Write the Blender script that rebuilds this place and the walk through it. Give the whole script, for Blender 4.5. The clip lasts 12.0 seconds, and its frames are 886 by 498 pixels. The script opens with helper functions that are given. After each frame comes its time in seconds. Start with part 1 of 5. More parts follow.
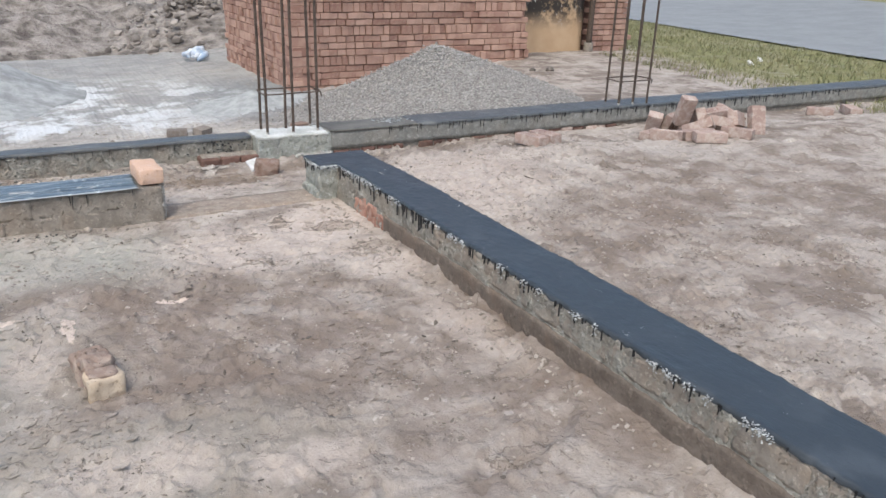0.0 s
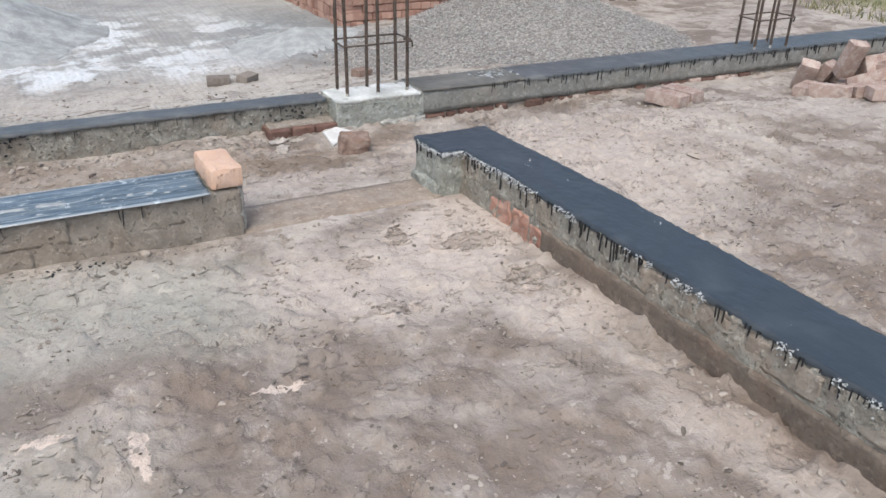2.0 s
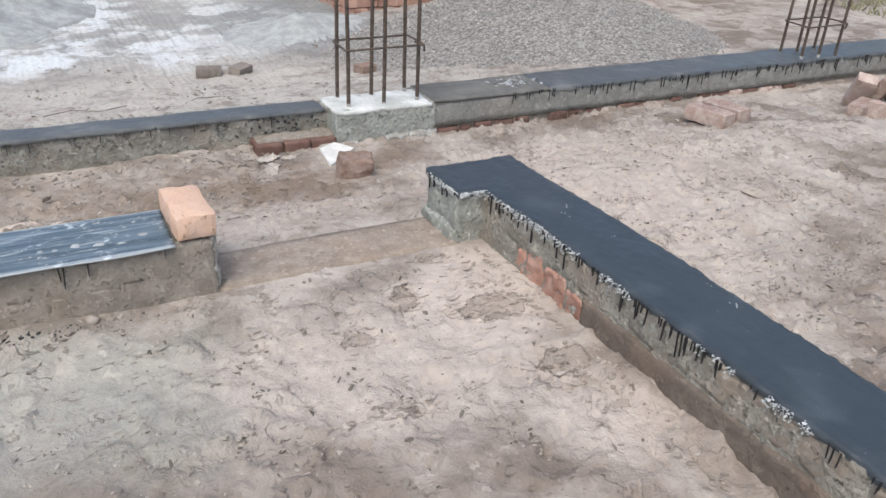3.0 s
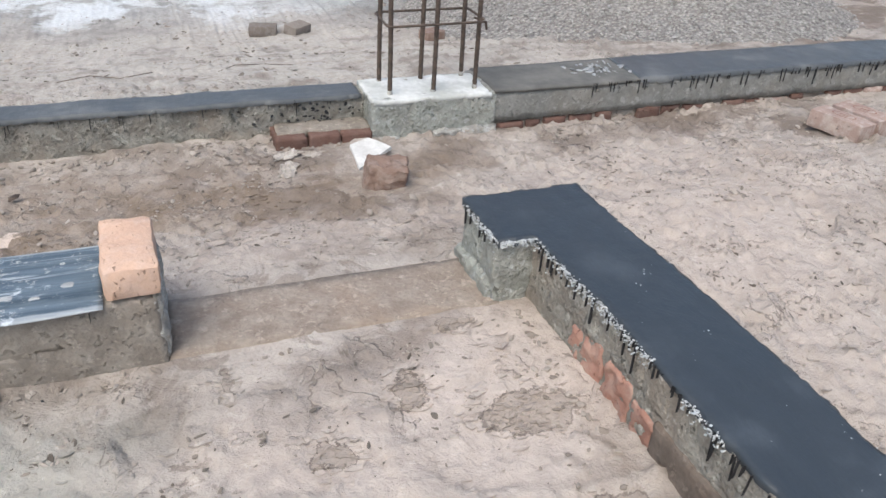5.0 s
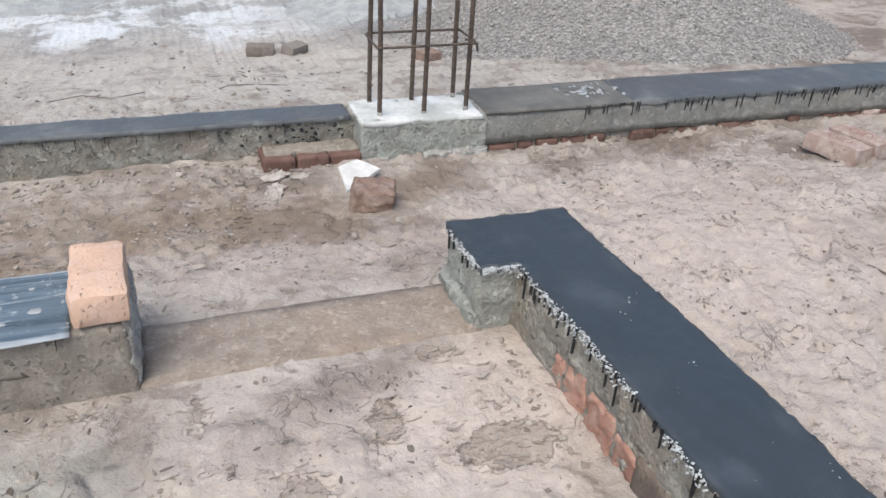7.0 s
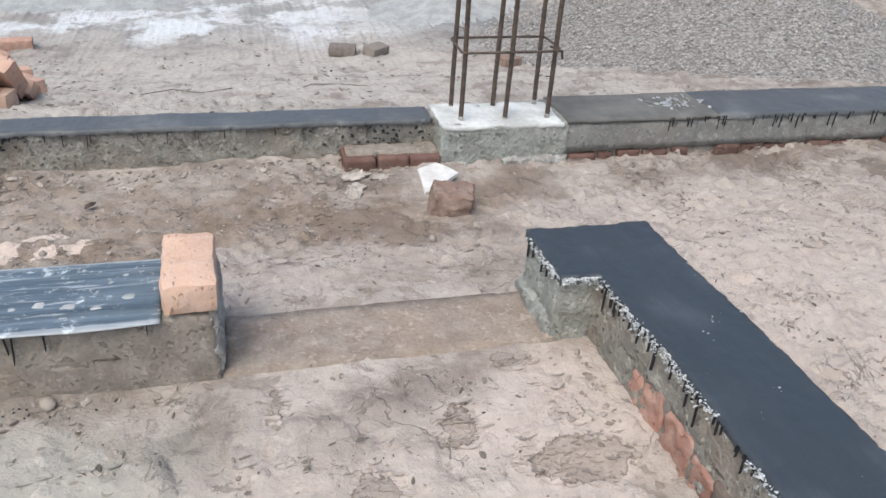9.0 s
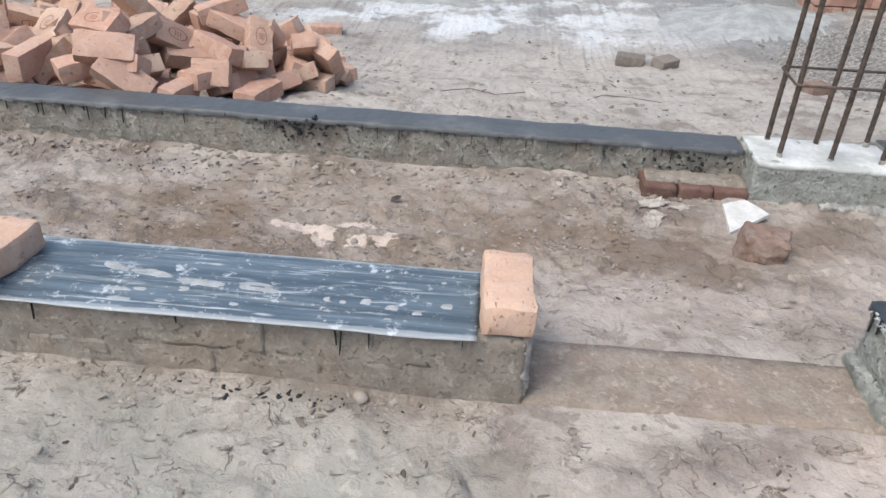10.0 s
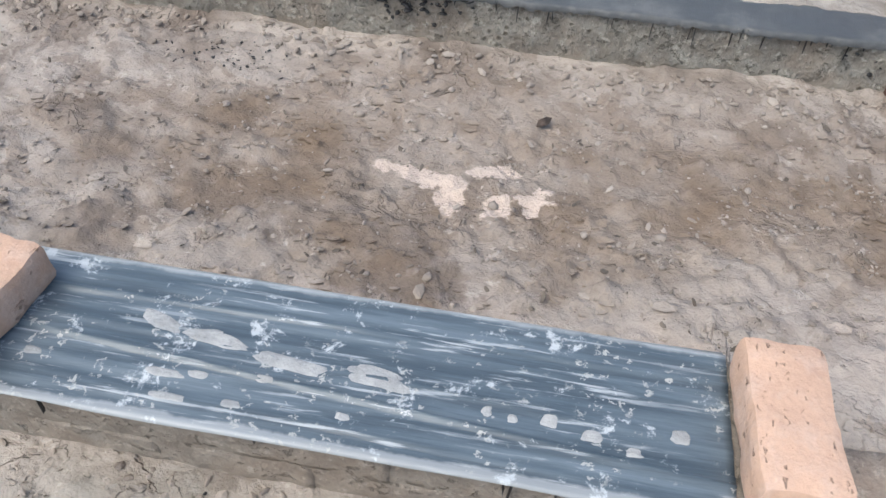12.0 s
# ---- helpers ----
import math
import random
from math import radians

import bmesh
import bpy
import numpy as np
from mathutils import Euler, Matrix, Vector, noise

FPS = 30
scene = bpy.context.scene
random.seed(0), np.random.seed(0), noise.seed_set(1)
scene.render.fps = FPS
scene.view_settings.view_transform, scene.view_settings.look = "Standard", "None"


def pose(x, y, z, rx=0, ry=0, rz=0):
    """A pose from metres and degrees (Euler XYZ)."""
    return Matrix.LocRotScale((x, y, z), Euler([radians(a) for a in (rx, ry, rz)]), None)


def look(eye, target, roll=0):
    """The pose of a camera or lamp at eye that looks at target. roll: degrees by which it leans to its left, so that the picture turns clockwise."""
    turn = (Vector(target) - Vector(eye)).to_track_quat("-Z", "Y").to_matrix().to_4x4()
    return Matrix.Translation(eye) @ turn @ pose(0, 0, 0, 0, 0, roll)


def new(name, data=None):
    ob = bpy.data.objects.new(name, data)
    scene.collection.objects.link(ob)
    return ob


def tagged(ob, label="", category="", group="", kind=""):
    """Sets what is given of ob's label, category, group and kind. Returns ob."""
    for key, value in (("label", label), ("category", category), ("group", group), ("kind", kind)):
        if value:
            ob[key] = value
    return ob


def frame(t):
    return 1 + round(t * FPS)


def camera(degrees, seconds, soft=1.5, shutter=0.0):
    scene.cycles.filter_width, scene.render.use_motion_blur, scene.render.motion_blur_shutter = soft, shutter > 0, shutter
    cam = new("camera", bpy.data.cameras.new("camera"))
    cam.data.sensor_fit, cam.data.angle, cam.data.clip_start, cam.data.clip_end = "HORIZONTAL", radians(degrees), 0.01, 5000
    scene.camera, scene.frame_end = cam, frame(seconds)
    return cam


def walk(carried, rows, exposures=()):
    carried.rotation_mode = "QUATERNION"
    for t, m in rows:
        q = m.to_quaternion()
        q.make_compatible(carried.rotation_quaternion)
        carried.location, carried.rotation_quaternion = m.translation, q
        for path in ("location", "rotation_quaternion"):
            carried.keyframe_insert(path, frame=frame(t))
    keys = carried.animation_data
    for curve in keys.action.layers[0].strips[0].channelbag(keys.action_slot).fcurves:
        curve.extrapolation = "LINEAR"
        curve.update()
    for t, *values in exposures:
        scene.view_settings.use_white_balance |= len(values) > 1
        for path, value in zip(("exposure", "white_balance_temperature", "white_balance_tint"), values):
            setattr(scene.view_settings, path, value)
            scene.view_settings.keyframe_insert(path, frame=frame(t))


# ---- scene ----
cam = camera(59.3, 12.0)
PATH = [
    (0, (0.074, 0.235, 1.236), (0.995, 1.862, 0.525), 1.8),
    (0.5, (0.105, 0.583, 1.182), (0.98, 2.282, 0.591), 1.7),
    (1, (0.068, 0.858, 1.193), (0.894, 2.524, 0.457), 2.9),
    (1.5, (-0.005, 1.171, 1.221), (0.927, 2.736, 0.394), 2.7),
    (2, (0.083, 1.415, 1.197), (0.933, 2.993, 0.309), 1.3),
    (2.5, (0.257, 1.709, 1.195), (1.087, 3.29, 0.295), 1.7),
    (3, (0.29, 1.943, 1.197), (1.136, 3.498, 0.265), 3.0),
    (3.5, (0.318, 2.23, 1.208), (1.156, 3.737, 0.195), 3.5),
    (5.5, (0.773, 2.508, 1.14), (1.379, 4.098, 0.09), 3.8),
    (6, (0.782, 2.509, 1.146), (1.414, 4.098, 0.109), 3.5),
    (6.5, (0.776, 2.521, 1.146), (1.423, 4.117, 0.127), 3.7),
    (8.5, (0.742, 2.535, 1.147), (1.297, 4.178, 0.151), 4.2),
    (9, (0.729, 2.54, 1.15), (1.209, 4.198, 0.14), 4.0),
    (9.5, (0.657, 2.567, 1.147), (0.83, 4.248, 0.078), 3.9),
    (10, (0.528, 2.664, 1.167), (0.438, 4.366, 0.122), 3.1),
    (10.5, (0.393, 2.874, 1.204), (0.286, 4.558, 0.13), 3.3),
    (11, (0.351, 3.123, 1.164), (0.227, 4.785, 0.059), 3.7),
    (11.5, (0.331, 3.353, 1.118), (0.006, 4.795, -0.229), 1.4),
    (12, (0.222, 3.467, 1.117), (0.029, 4.793, -0.368), 2.4),
]
walk(cam, [(t, look(eye, target, roll)) for t, eye, target, roll in PATH], exposures=[(0, 0.74, 6270, 4), (12, 0.74, 6270, 4)])

# ---- sky and sun: a hazy overcast day ----
SUN_ELEV, SUN_AZ = 60.0, 222.0  # degrees; azimuth from +y towards +x
world = bpy.data.worlds.new("sky")
scene.world = world
world.use_nodes = True
wn = world.node_tree.nodes
sky = wn.new("ShaderNodeTexSky")
sky.sky_type = "NISHITA"
sky.sun_disc = False
sky.sun_elevation, sky.sun_rotation = radians(SUN_ELEV), radians(SUN_AZ)
sky.air_density, sky.dust_density, sky.ozone_density = 1.0, 4.0, 1.0
wn["Background"].inputs["Strength"].default_value = 0.145
world.node_tree.links.new(sky.outputs[0], wn["Background"].inputs["Color"])
sun = new("sun", bpy.data.lights.new("sun", "SUN"))
sun.data.energy, sun.data.angle, sun.data.color = 0.85, radians(42), (1.0, 0.95, 0.90)
ca, sa, ce, se = math.cos(radians(SUN_AZ)), math.sin(radians(SUN_AZ)), math.cos(radians(SUN_ELEV)), math.sin(radians(SUN_ELEV))
sun.matrix_world = look((20 * sa * ce, 20 * ca * ce, 20 * se), (0, 0, 0))


# ---- material helpers ----
class Nodes:
    """A material's node tree with short calls."""

    def __init__(self, name):
        self.m = bpy.data.materials.new(name)
        self.m.use_nodes = True
        self.t = self.m.node_tree
        self.b = self.t.nodes["Principled BSDF"]
        self.pos = self.add("ShaderNodeNewGeometry").outputs["Position"]
        self.obj = self.add("ShaderNodeTexCoord").outputs["Object"]
        self.rnd = self.add("ShaderNodeObjectInfo").outputs["Random"]

    def add(self, kind):
        return self.t.nodes.new(kind)

    def put(self, socket, value):
        if isinstance(value, bpy.types.NodeSocket):
            self.t.links.new(value, socket)
        elif isinstance(value, (tuple, list)) and len(value) == 3 and socket.type == "RGBA":
            socket.default_value = (*value, 1)
        else:
            socket.default_value = value

    def noise(self, scale, detail=5, rough=0.55, at=None, warp=0.0):
        n = self.add("ShaderNodeTexNoise")
        self.put(n.inputs["Vector"], at or self.pos)
        n.inputs["Scale"].default_value, n.inputs["Detail"].default_value = scale, detail
        n.inputs["Roughness"].default_value, n.inputs["Distortion"].default_value = rough, warp
        return n.outputs["Fac"]

    def cells(self, scale, at=None, feature="F1"):
        n = self.add("ShaderNodeTexVoronoi")
        n.feature = feature
        self.put(n.inputs["Vector"], at or self.pos)
        n.inputs["Scale"].default_value = scale
        return n.outputs["Distance"]

    def math(self, op, a, b=0.0):
        n = self.add("ShaderNodeMath")
        n.operation = op
        self.put(n.inputs[0], a), self.put(n.inputs[1], b)
        return n.outputs[0]

    def stretch(self, v, scale, shift=(0, 0, 0), turn=0.0):
        n = self.add("ShaderNodeMapping")
        self.put(n.inputs["Vector"], v)
        n.inputs["Scale"].default_value, n.inputs["Location"].default_value = scale, shift
        n.inputs["Rotation"].default_value = (0, 0, turn)
        return n.outputs[0]

    def step(self, v, lo, hi, a=0.0, b=1.0):
        n = self.add("ShaderNodeMapRange")
        n.interpolation_type = "SMOOTHSTEP"
        self.put(n.inputs[0], v)
        for i, w in enumerate((lo, hi, a, b)):
            n.inputs[1 + i].default_value = w
        return n.outputs[0]

    def mix(self, f, a, b, mode="MIX"):
        n = self.add("ShaderNodeMix")
        n.data_type, n.blend_type = "RGBA", mode
        self.put(n.inputs[0], f), self.put(n.inputs[6], a), self.put(n.inputs[7], b)
        return n.outputs[2]

    def blob(self, at, x, y, rx, ry, soft=0.5):
        """1 inside an ellipse on the ground, fading to 0 outside."""
        v = self.stretch(at, (1 / rx, 1 / ry, 0), (-x / rx, -y / ry, 0))
        n = self.add("ShaderNodeVectorMath")
        n.operation = "LENGTH"
        self.put(n.inputs[0], v)
        return self.step(n.outputs["Value"], 1 - soft, 1 + soft, 1.0, 0.0)

    def warped(self, scale, amount):
        n = self.add("ShaderNodeTexNoise")
        self.put(n.inputs["Vector"], self.pos)
        n.inputs["Scale"].default_value, n.inputs["Detail"].default_value = scale, 5
        n.inputs["Roughness"].default_value = 0.65
        a = self.add("ShaderNodeVectorMath")
        a.operation = "MULTIPLY_ADD"
        self.put(a.inputs[0], n.outputs["Color"])
        a.inputs[1].default_value = (amount, amount, 0)
        b = self.add("ShaderNodeVectorMath")
        b.operation = "ADD"
        a.inputs[2].default_value = (-amount / 2, -amount / 2, 0)
        self.put(b.inputs[0], a.outputs[0]), self.put(b.inputs[1], self.pos)
        return b.outputs[0]

    def bump(self, height, strength, distance):
        n = self.add("ShaderNodeBump")
        n.inputs["Strength"].default_value, n.inputs["Distance"].default_value = strength, distance
        self.put(n.inputs["Height"], height)
        self.put(self.b.inputs["Normal"], n.outputs[0])

    def done(self, colour, rough=0.9, metal=0.0, spec=0.3):
        self.put(self.b.inputs["Base Color"], colour)
        self.put(self.b.inputs["Roughness"], rough)
        self.put(self.b.inputs["Metallic"], metal)
        self.b.inputs["Specular IOR Level"].default_value = spec
        return self.m


def soil_material():
    n = Nodes("dry silty soil")
    w = n.warped(5.0, 0.30)
    wf = n.warped(13.0, 0.115)
    big, mid, fine, grit = n.noise(1.3, 5, 0.55), n.noise(4.5, 5, 0.55), n.noise(28, 5, 0.6), n.noise(130, 3, 0.6)
    tone = n.math("ADD", n.math("MULTIPLY", big, 0.55), n.math("MULTIPLY", mid, 0.45))
    c = n.mix(n.step(tone, 0.41, 0.59), (0.195, 0.159, 0.134), (0.385, 0.339, 0.301))
    # pale wash left by puddles, and darker worn-through crust, both with crisp edges
    wash = n.noise(3.1, 8, 0.58, warp=0.5)
    c = n.mix(n.math("MULTIPLY", n.step(wash, 0.515, 0.56), 0.52), c, (0.450, 0.397, 0.352))
    worn = n.noise(5.2, 7, 0.6, warp=0.9)
    c = n.mix(n.math("MULTIPLY", n.step(worn, 0.575, 0.60), 0.55), c, (0.225, 0.183, 0.153))
    # damp brown stretches
    for x, y, rx, ry, a in ((0.60, 2.60, 0.95, 0.50, 0.85), (0.28, 3.22, 0.42, 0.20, 0.75), (0.95, 1.95, 1.0, 0.5, 0.8), (1.50, 2.3, 0.10, 1.0, 0.9), (2.75, 3.10, 0.45, 0.28, 0.75), (3.6, 3.3, 1.2, 0.45, 0.65), (2.6, 2.4, 0.8, 0.5, 0.6)):
        m = n.math("MULTIPLY", n.blob(w, x, y, rx, ry, 0.5), n.step(mid, 0.35, 0.62, a, a * 0.4))
        c = n.mix(m, c, (0.195, 0.153, 0.126))
    # yellowish brown earth in the middle strip
    for x, y, rx, ry, a in ((0.15, 4.78, 0.85, 0.36, 0.85), (1.1, 4.75, 0.45, 0.22, 0.5), (1.5, 4.85, 0.30, 0.20, 0.45)):
        m = n.math("MULTIPLY", n.blob(w, x, y, rx, ry, 0.5), n.step(mid, 0.3, 0.68, a, a * 0.45))
        c = n.mix(m, c, (0.205, 0.150, 0.106))
    # grey-green silt by the low wall
    for x, y, rx, ry, a in ((-0.15, 3.62, 0.75, 0.30, 0.75), (0.40, 3.50, 0.35, 0.25, 0.5), (-0.35, 2.7, 0.5, 0.5, 0.5), (0.2, 2.0, 0.6, 0.25, 0.45)):
        m = n.math("MULTIPLY", n.blob(w, x, y, rx, ry, 0.5), n.step(mid, 0.35, 0.7, a, a * 0.5))
        c = n.mix(m, c, (0.330, 0.318, 0.280))
    # pale fine sand
    for x, y, rx, ry, a in ((1.36, 3.68, 0.24, 0.26, 1.0), (1.05, 3.45, 0.42, 0.28, 0.7), (0.72, 3.55, 0.22, 0.2, 0.5), (1.38, 3.05, 0.15, 0.22, 0.7), (2.4, 3.9, 0.5, 0.3, 0.55), (0.03, 2.72, 0.10, 0.18, 0.5), (0.22, 2.02, 0.22, 0.10, 0.6), (0.62, 1.88, 0.16, 0.09, 0.7), (2.35, 4.45, 0.75, 0.40, 0.7), (2.1, 3.7, 0.3, 0.6, 0.55), (1.10, 4.42, 0.45, 0.12, 0.6), (0.30, 4.28, 0.6, 0.05, 0.55), (1.40, 2.35, 0.08, 0.35, 0.5)):
        m = n.math("MULTIPLY", n.blob(w, x, y, rx, ry, 0.45), a)
        c = n.mix(m, c, (0.465, 0.398, 0.350))
    # cement dust and grey spill outside
    c = n.mix(n.math("MULTIPLY", n.blob(w, 1.0, 12.0, 3.2, 3.8, 0.4), 0.6), c, (0.30, 0.314, 0.312))
    c = n.mix(n.math("MULTIPLY", n.blob(w, 2.6, 9.6, 0.7, 1.4, 0.5), 0.75), c, (0.20, 0.21, 0.215))
    for x, y, rx, ry, a in ((0.9, 10.2, 1.5, 1.5, 0.9), (0.0, 8.95, 1.3, 0.5, 0.9), (1.3, 8.6, 0.7, 0.3, 0.6)):
        m = n.math("MULTIPLY", n.blob(w, x, y, rx, ry, 0.5), n.step(n.noise(1.7, 8, 0.6), 0.46, 0.56, a * 0.05, a))
        c = n.mix(m, c, (0.60, 0.615, 0.62))
    c = n.mix(n.math("MULTIPLY", n.blob(w, 0.6, 6.9, 2.6, 1.3, 0.5), n.step(mid, 0.36, 0.5, 0.3, 0.8)), c, (0.46, 0.425, 0.38))
    # grass verge and the fields behind
    sep = n.add("ShaderNodeSeparateXYZ")
    n.put(sep.inputs[0], w)
    x, y = sep.outputs[0], sep.outputs[1]
    across = n.math("SUBTRACT", x, n.math("MULTIPLY", y, 0.2))
    verge = n.math("MULTIPLY", n.step(across, 6.6, 7.3), n.step(n.noise(2.2, 6), 0.3, 0.6, 0.55, 1.0))
    c = n.mix(verge, c, n.mix(mid, (0.13, 0.15, 0.055), (0.27, 0.25, 0.12)))
    c = n.mix(n.step(y, 46, 48), c, (0.06, 0.055, 0.05))
    c = n.mix(n.step(y, 72, 76), c, n.mix(big, (0.15, 0.18, 0.085), (0.23, 0.26, 0.13)))
    # plates of lifted mud crust: darker patches with a thin dark broken edge
    plates = n.blob(wf, 1.36, 3.575, 0.10, 0.055, 0.12)
    for x, y, rx, ry in ((1.30, 3.89, 0.052, 0.026), (1.40, 3.27, 0.075, 0.055), (1.41, 3.065, 0.028, 0.018), (1.46, 2.55, 0.06, 0.10), (1.39, 2.03, 0.10, 0.06), (1.14, 1.66, 0.09, 0.04), (0.757, 3.835, 0.016, 0.045), (1.13, 3.71, 0.035, 0.05), (0.93, 3.58, 0.04, 0.035), (0.92, 3.26, 0.05, 0.022)):
        plates = n.math("MAXIMUM", plates, n.blob(wf, x, y, rx, ry, 0.12))
    c = n.mix(n.math("MULTIPLY", plates, 0.55), c, (0.265, 0.220, 0.184))
    rim = n.math("MULTIPLY", n.step(plates, 0.05, 0.35), n.step(plates, 0.60, 0.95, 1.0, 0.0))
    here = n.step(n.noise(3.4, 5, 0.6), 0.50, 0.58)
    crust, lines = None, rim
    for scale, cut, warp in ((4.4, 0.54, 0.6), (10.5, 0.57, 0.4)):
        f = n.noise(scale, 5, 0.55, warp=warp)
        lift = n.math("MULTIPLY", n.step(f, cut, cut + 0.012), here)
        edge = n.math("MULTIPLY", n.math("MULTIPLY", n.step(f, cut - 0.012, cut - 0.001), n.step(f, cut + 0.001, cut + 0.009, 1.0, 0.0)), here)
        edge = n.math("MULTIPLY", edge, n.step(n.noise(13, 3), 0.44, 0.56))
        crust = lift if crust is None else n.math("ADD", crust, lift)
        lines = n.math("MAXIMUM", lines, edge)
    c = n.mix(n.math("MULTIPLY", n.math("MINIMUM", crust, 1.0), 0.22), c, (0.32, 0.268, 0.226))
    c = n.mix(n.math("MULTIPLY", lines, 0.62), c, (0.115, 0.092, 0.078))
    # shade among the crumbs, painted as dark specks gathered in drifts
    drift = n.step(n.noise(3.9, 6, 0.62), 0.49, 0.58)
    crumb_shade = n.math("MULTIPLY", n.step(n.noise(34, 4, 0.6, at=n.stretch(n.pos, (0.6, 1.25, 1))), 0.61, 0.65), drift)
    c = n.mix(n.math("MULTIPLY", crumb_shade, 0.62), c, (0.165, 0.134, 0.112))
    dry = n.math("MULTIPLY", n.step(n.noise(21, 5, 0.6), 0.60, 0.64), n.step(n.noise(3.1, 6, 0.62), 0.48, 0.60))
    c = n.mix(n.math("MULTIPLY", dry, 0.45), c, (0.55, 0.49, 0.435))
    # smooth pale peach soil where the crust has broken away, and lime streaks
    bare = n.blob(wf, -0.075, 4.745, 0.07, 0.020, 0.14)
    for x, y, rx, ry in ((0.005, 4.722, 0.075, 0.026), (0.062, 4.665, 0.036, 0.062), (0.125, 4.775, 0.045, 0.026), (0.165, 4.805, 0.026, 0.020), (0.165, 4.650, 0.028, 0.036), (0.225, 4.700, 0.060, 0.022), (0.262, 4.730, 0.030, 0.014), (0.240, 4.662, 0.016, 0.028), (0.495, 3.035, 0.075, 0.014), (0.135, 2.925, 0.02, 0.085), (-0.06, 3.055, 0.06, 0.012)):
        bare = n.math("MAXIMUM", bare, n.blob(wf, x, y, rx, ry, 0.14))
    c = n.mix(bare, c, (0.56, 0.462, 0.395))
    c = n.mix(1.0, c, n.mix(n.step(fine, 0.3, 0.7), (0.92, 0.915, 0.91), (1.06, 1.06, 1.06)), "MULTIPLY")
    c = n.mix(1.0, c, n.mix(grit, (0.92, 0.92, 0.92), (1.08, 1.08, 1.08)), "MULTIPLY")
    lumpy = n.math("ADD", n.math("MULTIPLY", n.noise(34, 6, 0.62), 0.40), n.math("MULTIPLY", n.noise(11, 7, 0.62, warp=0.6), 0.75))
    lumpy = n.math("ADD", lumpy, n.math("MULTIPLY", crust, 0.20))
    n.bump(n.math("ADD", lumpy, n.math("MULTIPLY", grit, 0.12)), 0.9, 0.022)
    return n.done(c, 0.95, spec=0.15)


def crumb_material(name, a, b):
    n = Nodes(name)
    i = n.add("ShaderNodeNewGeometry").outputs["Random Per Island"]
    c = n.mix(i, a, b)
    c = n.mix(1.0, c, n.mix(n.noise(90, 4), (0.8, 0.8, 0.8), (1.15, 1.15, 1.15)), "MULTIPLY")
    n.bump(n.noise(150, 3), 0.4, 0.004)
    return n.done(c, 0.93, spec=0.2)


def brick_material(name, a, b, dust=(0.55, 0.44, 0.36), dusty=0.35):
    n = Nodes(name)
    big, mid = n.noise(6, 5, at=n.obj), n.noise(22, 6, 0.65, at=n.obj)
    c = n.mix(n.rnd, a, b)
    c = n.mix(n.math("MULTIPLY", n.step(big, 0.4, 0.65), 0.5), c, tuple(0.75 * v for v in a))
    c = n.mix(n.math("MULTIPLY", n.step(mid, 0.42, 0.65), dusty), c, dust)
    pits = n.step(n.noise(44, 4, 0.6, at=n.stretch(n.obj, (1, 2.2, 1.6))), 0.62, 0.70)
    c = n.mix(n.math("MULTIPLY", pits, 0.45), c, tuple(0.4 * v for v in a))
    c = n.mix(1.0, c, n.mix(n.noise(140, 3, at=n.obj), (0.86, 0.86, 0.86), (1.12, 1.12, 1.12)), "MULTIPLY")
    n.bump(n.math("ADD", mid, n.math("MULTIPLY", pits, -0.7)), 0.8, 0.009)
    return n.done(c, 0.9, spec=0.2)


def mortar_material(name, base, dark, warm, warm_amount=0.3, deep=0.5):
    n = Nodes(name)
    big, mid, fine = n.noise(4, 6), n.noise(18, 7, 0.65), n.noise(80, 5, 0.6)
    c = n.mix(n.step(mid, 0.35, 0.65), dark, base)
    c = n.mix(n.math("MULTIPLY", n.step(big, 0.5, 0.62), warm_amount), c, warm)
    c = n.mix(1.0, c, n.mix(fine, (0.75, 0.75, 0.75), (1.2, 1.2, 1.2)), "MULTIPLY")
    # holes and cracks in the roughly thrown mortar
    holes = n.math("MULTIPLY", n.step(n.cells(38, n.warped(30, 0.03)), 0.1, 0.25, 1.0, 0.0), n.step(mid, 0.5, 0.58))
    c = n.mix(n.math("MULTIPLY", holes, 1.3 * deep), c, (0.07, 0.063, 0.056))
    gap = n.step(n.noise(36, 9, 0.72, warp=0.4), 0.585, 0.63)
    c = n.mix(n.math("MULTIPLY", gap, deep), c, (0.085, 0.078, 0.068))
    pale = n.math("MULTIPLY", n.step(n.noise(33, 8, 0.7), 0.56, 0.62), 0.35 + 0.5 * deep)
    c = n.mix(pale, c, tuple(min(0.6, 1.6 * v) for v in base))
    relief_map = n.math("ADD", n.math("ADD", mid, n.math("MULTIPLY", fine, 0.4)), n.math("MULTIPLY", n.math("MAXIMUM", holes, gap), -2.0 * deep))
    n.bump(relief_map, 1.0, 0.026 if deep > 0.2 else 0.009)
    return n.done(c, 0.92, spec=0.2)


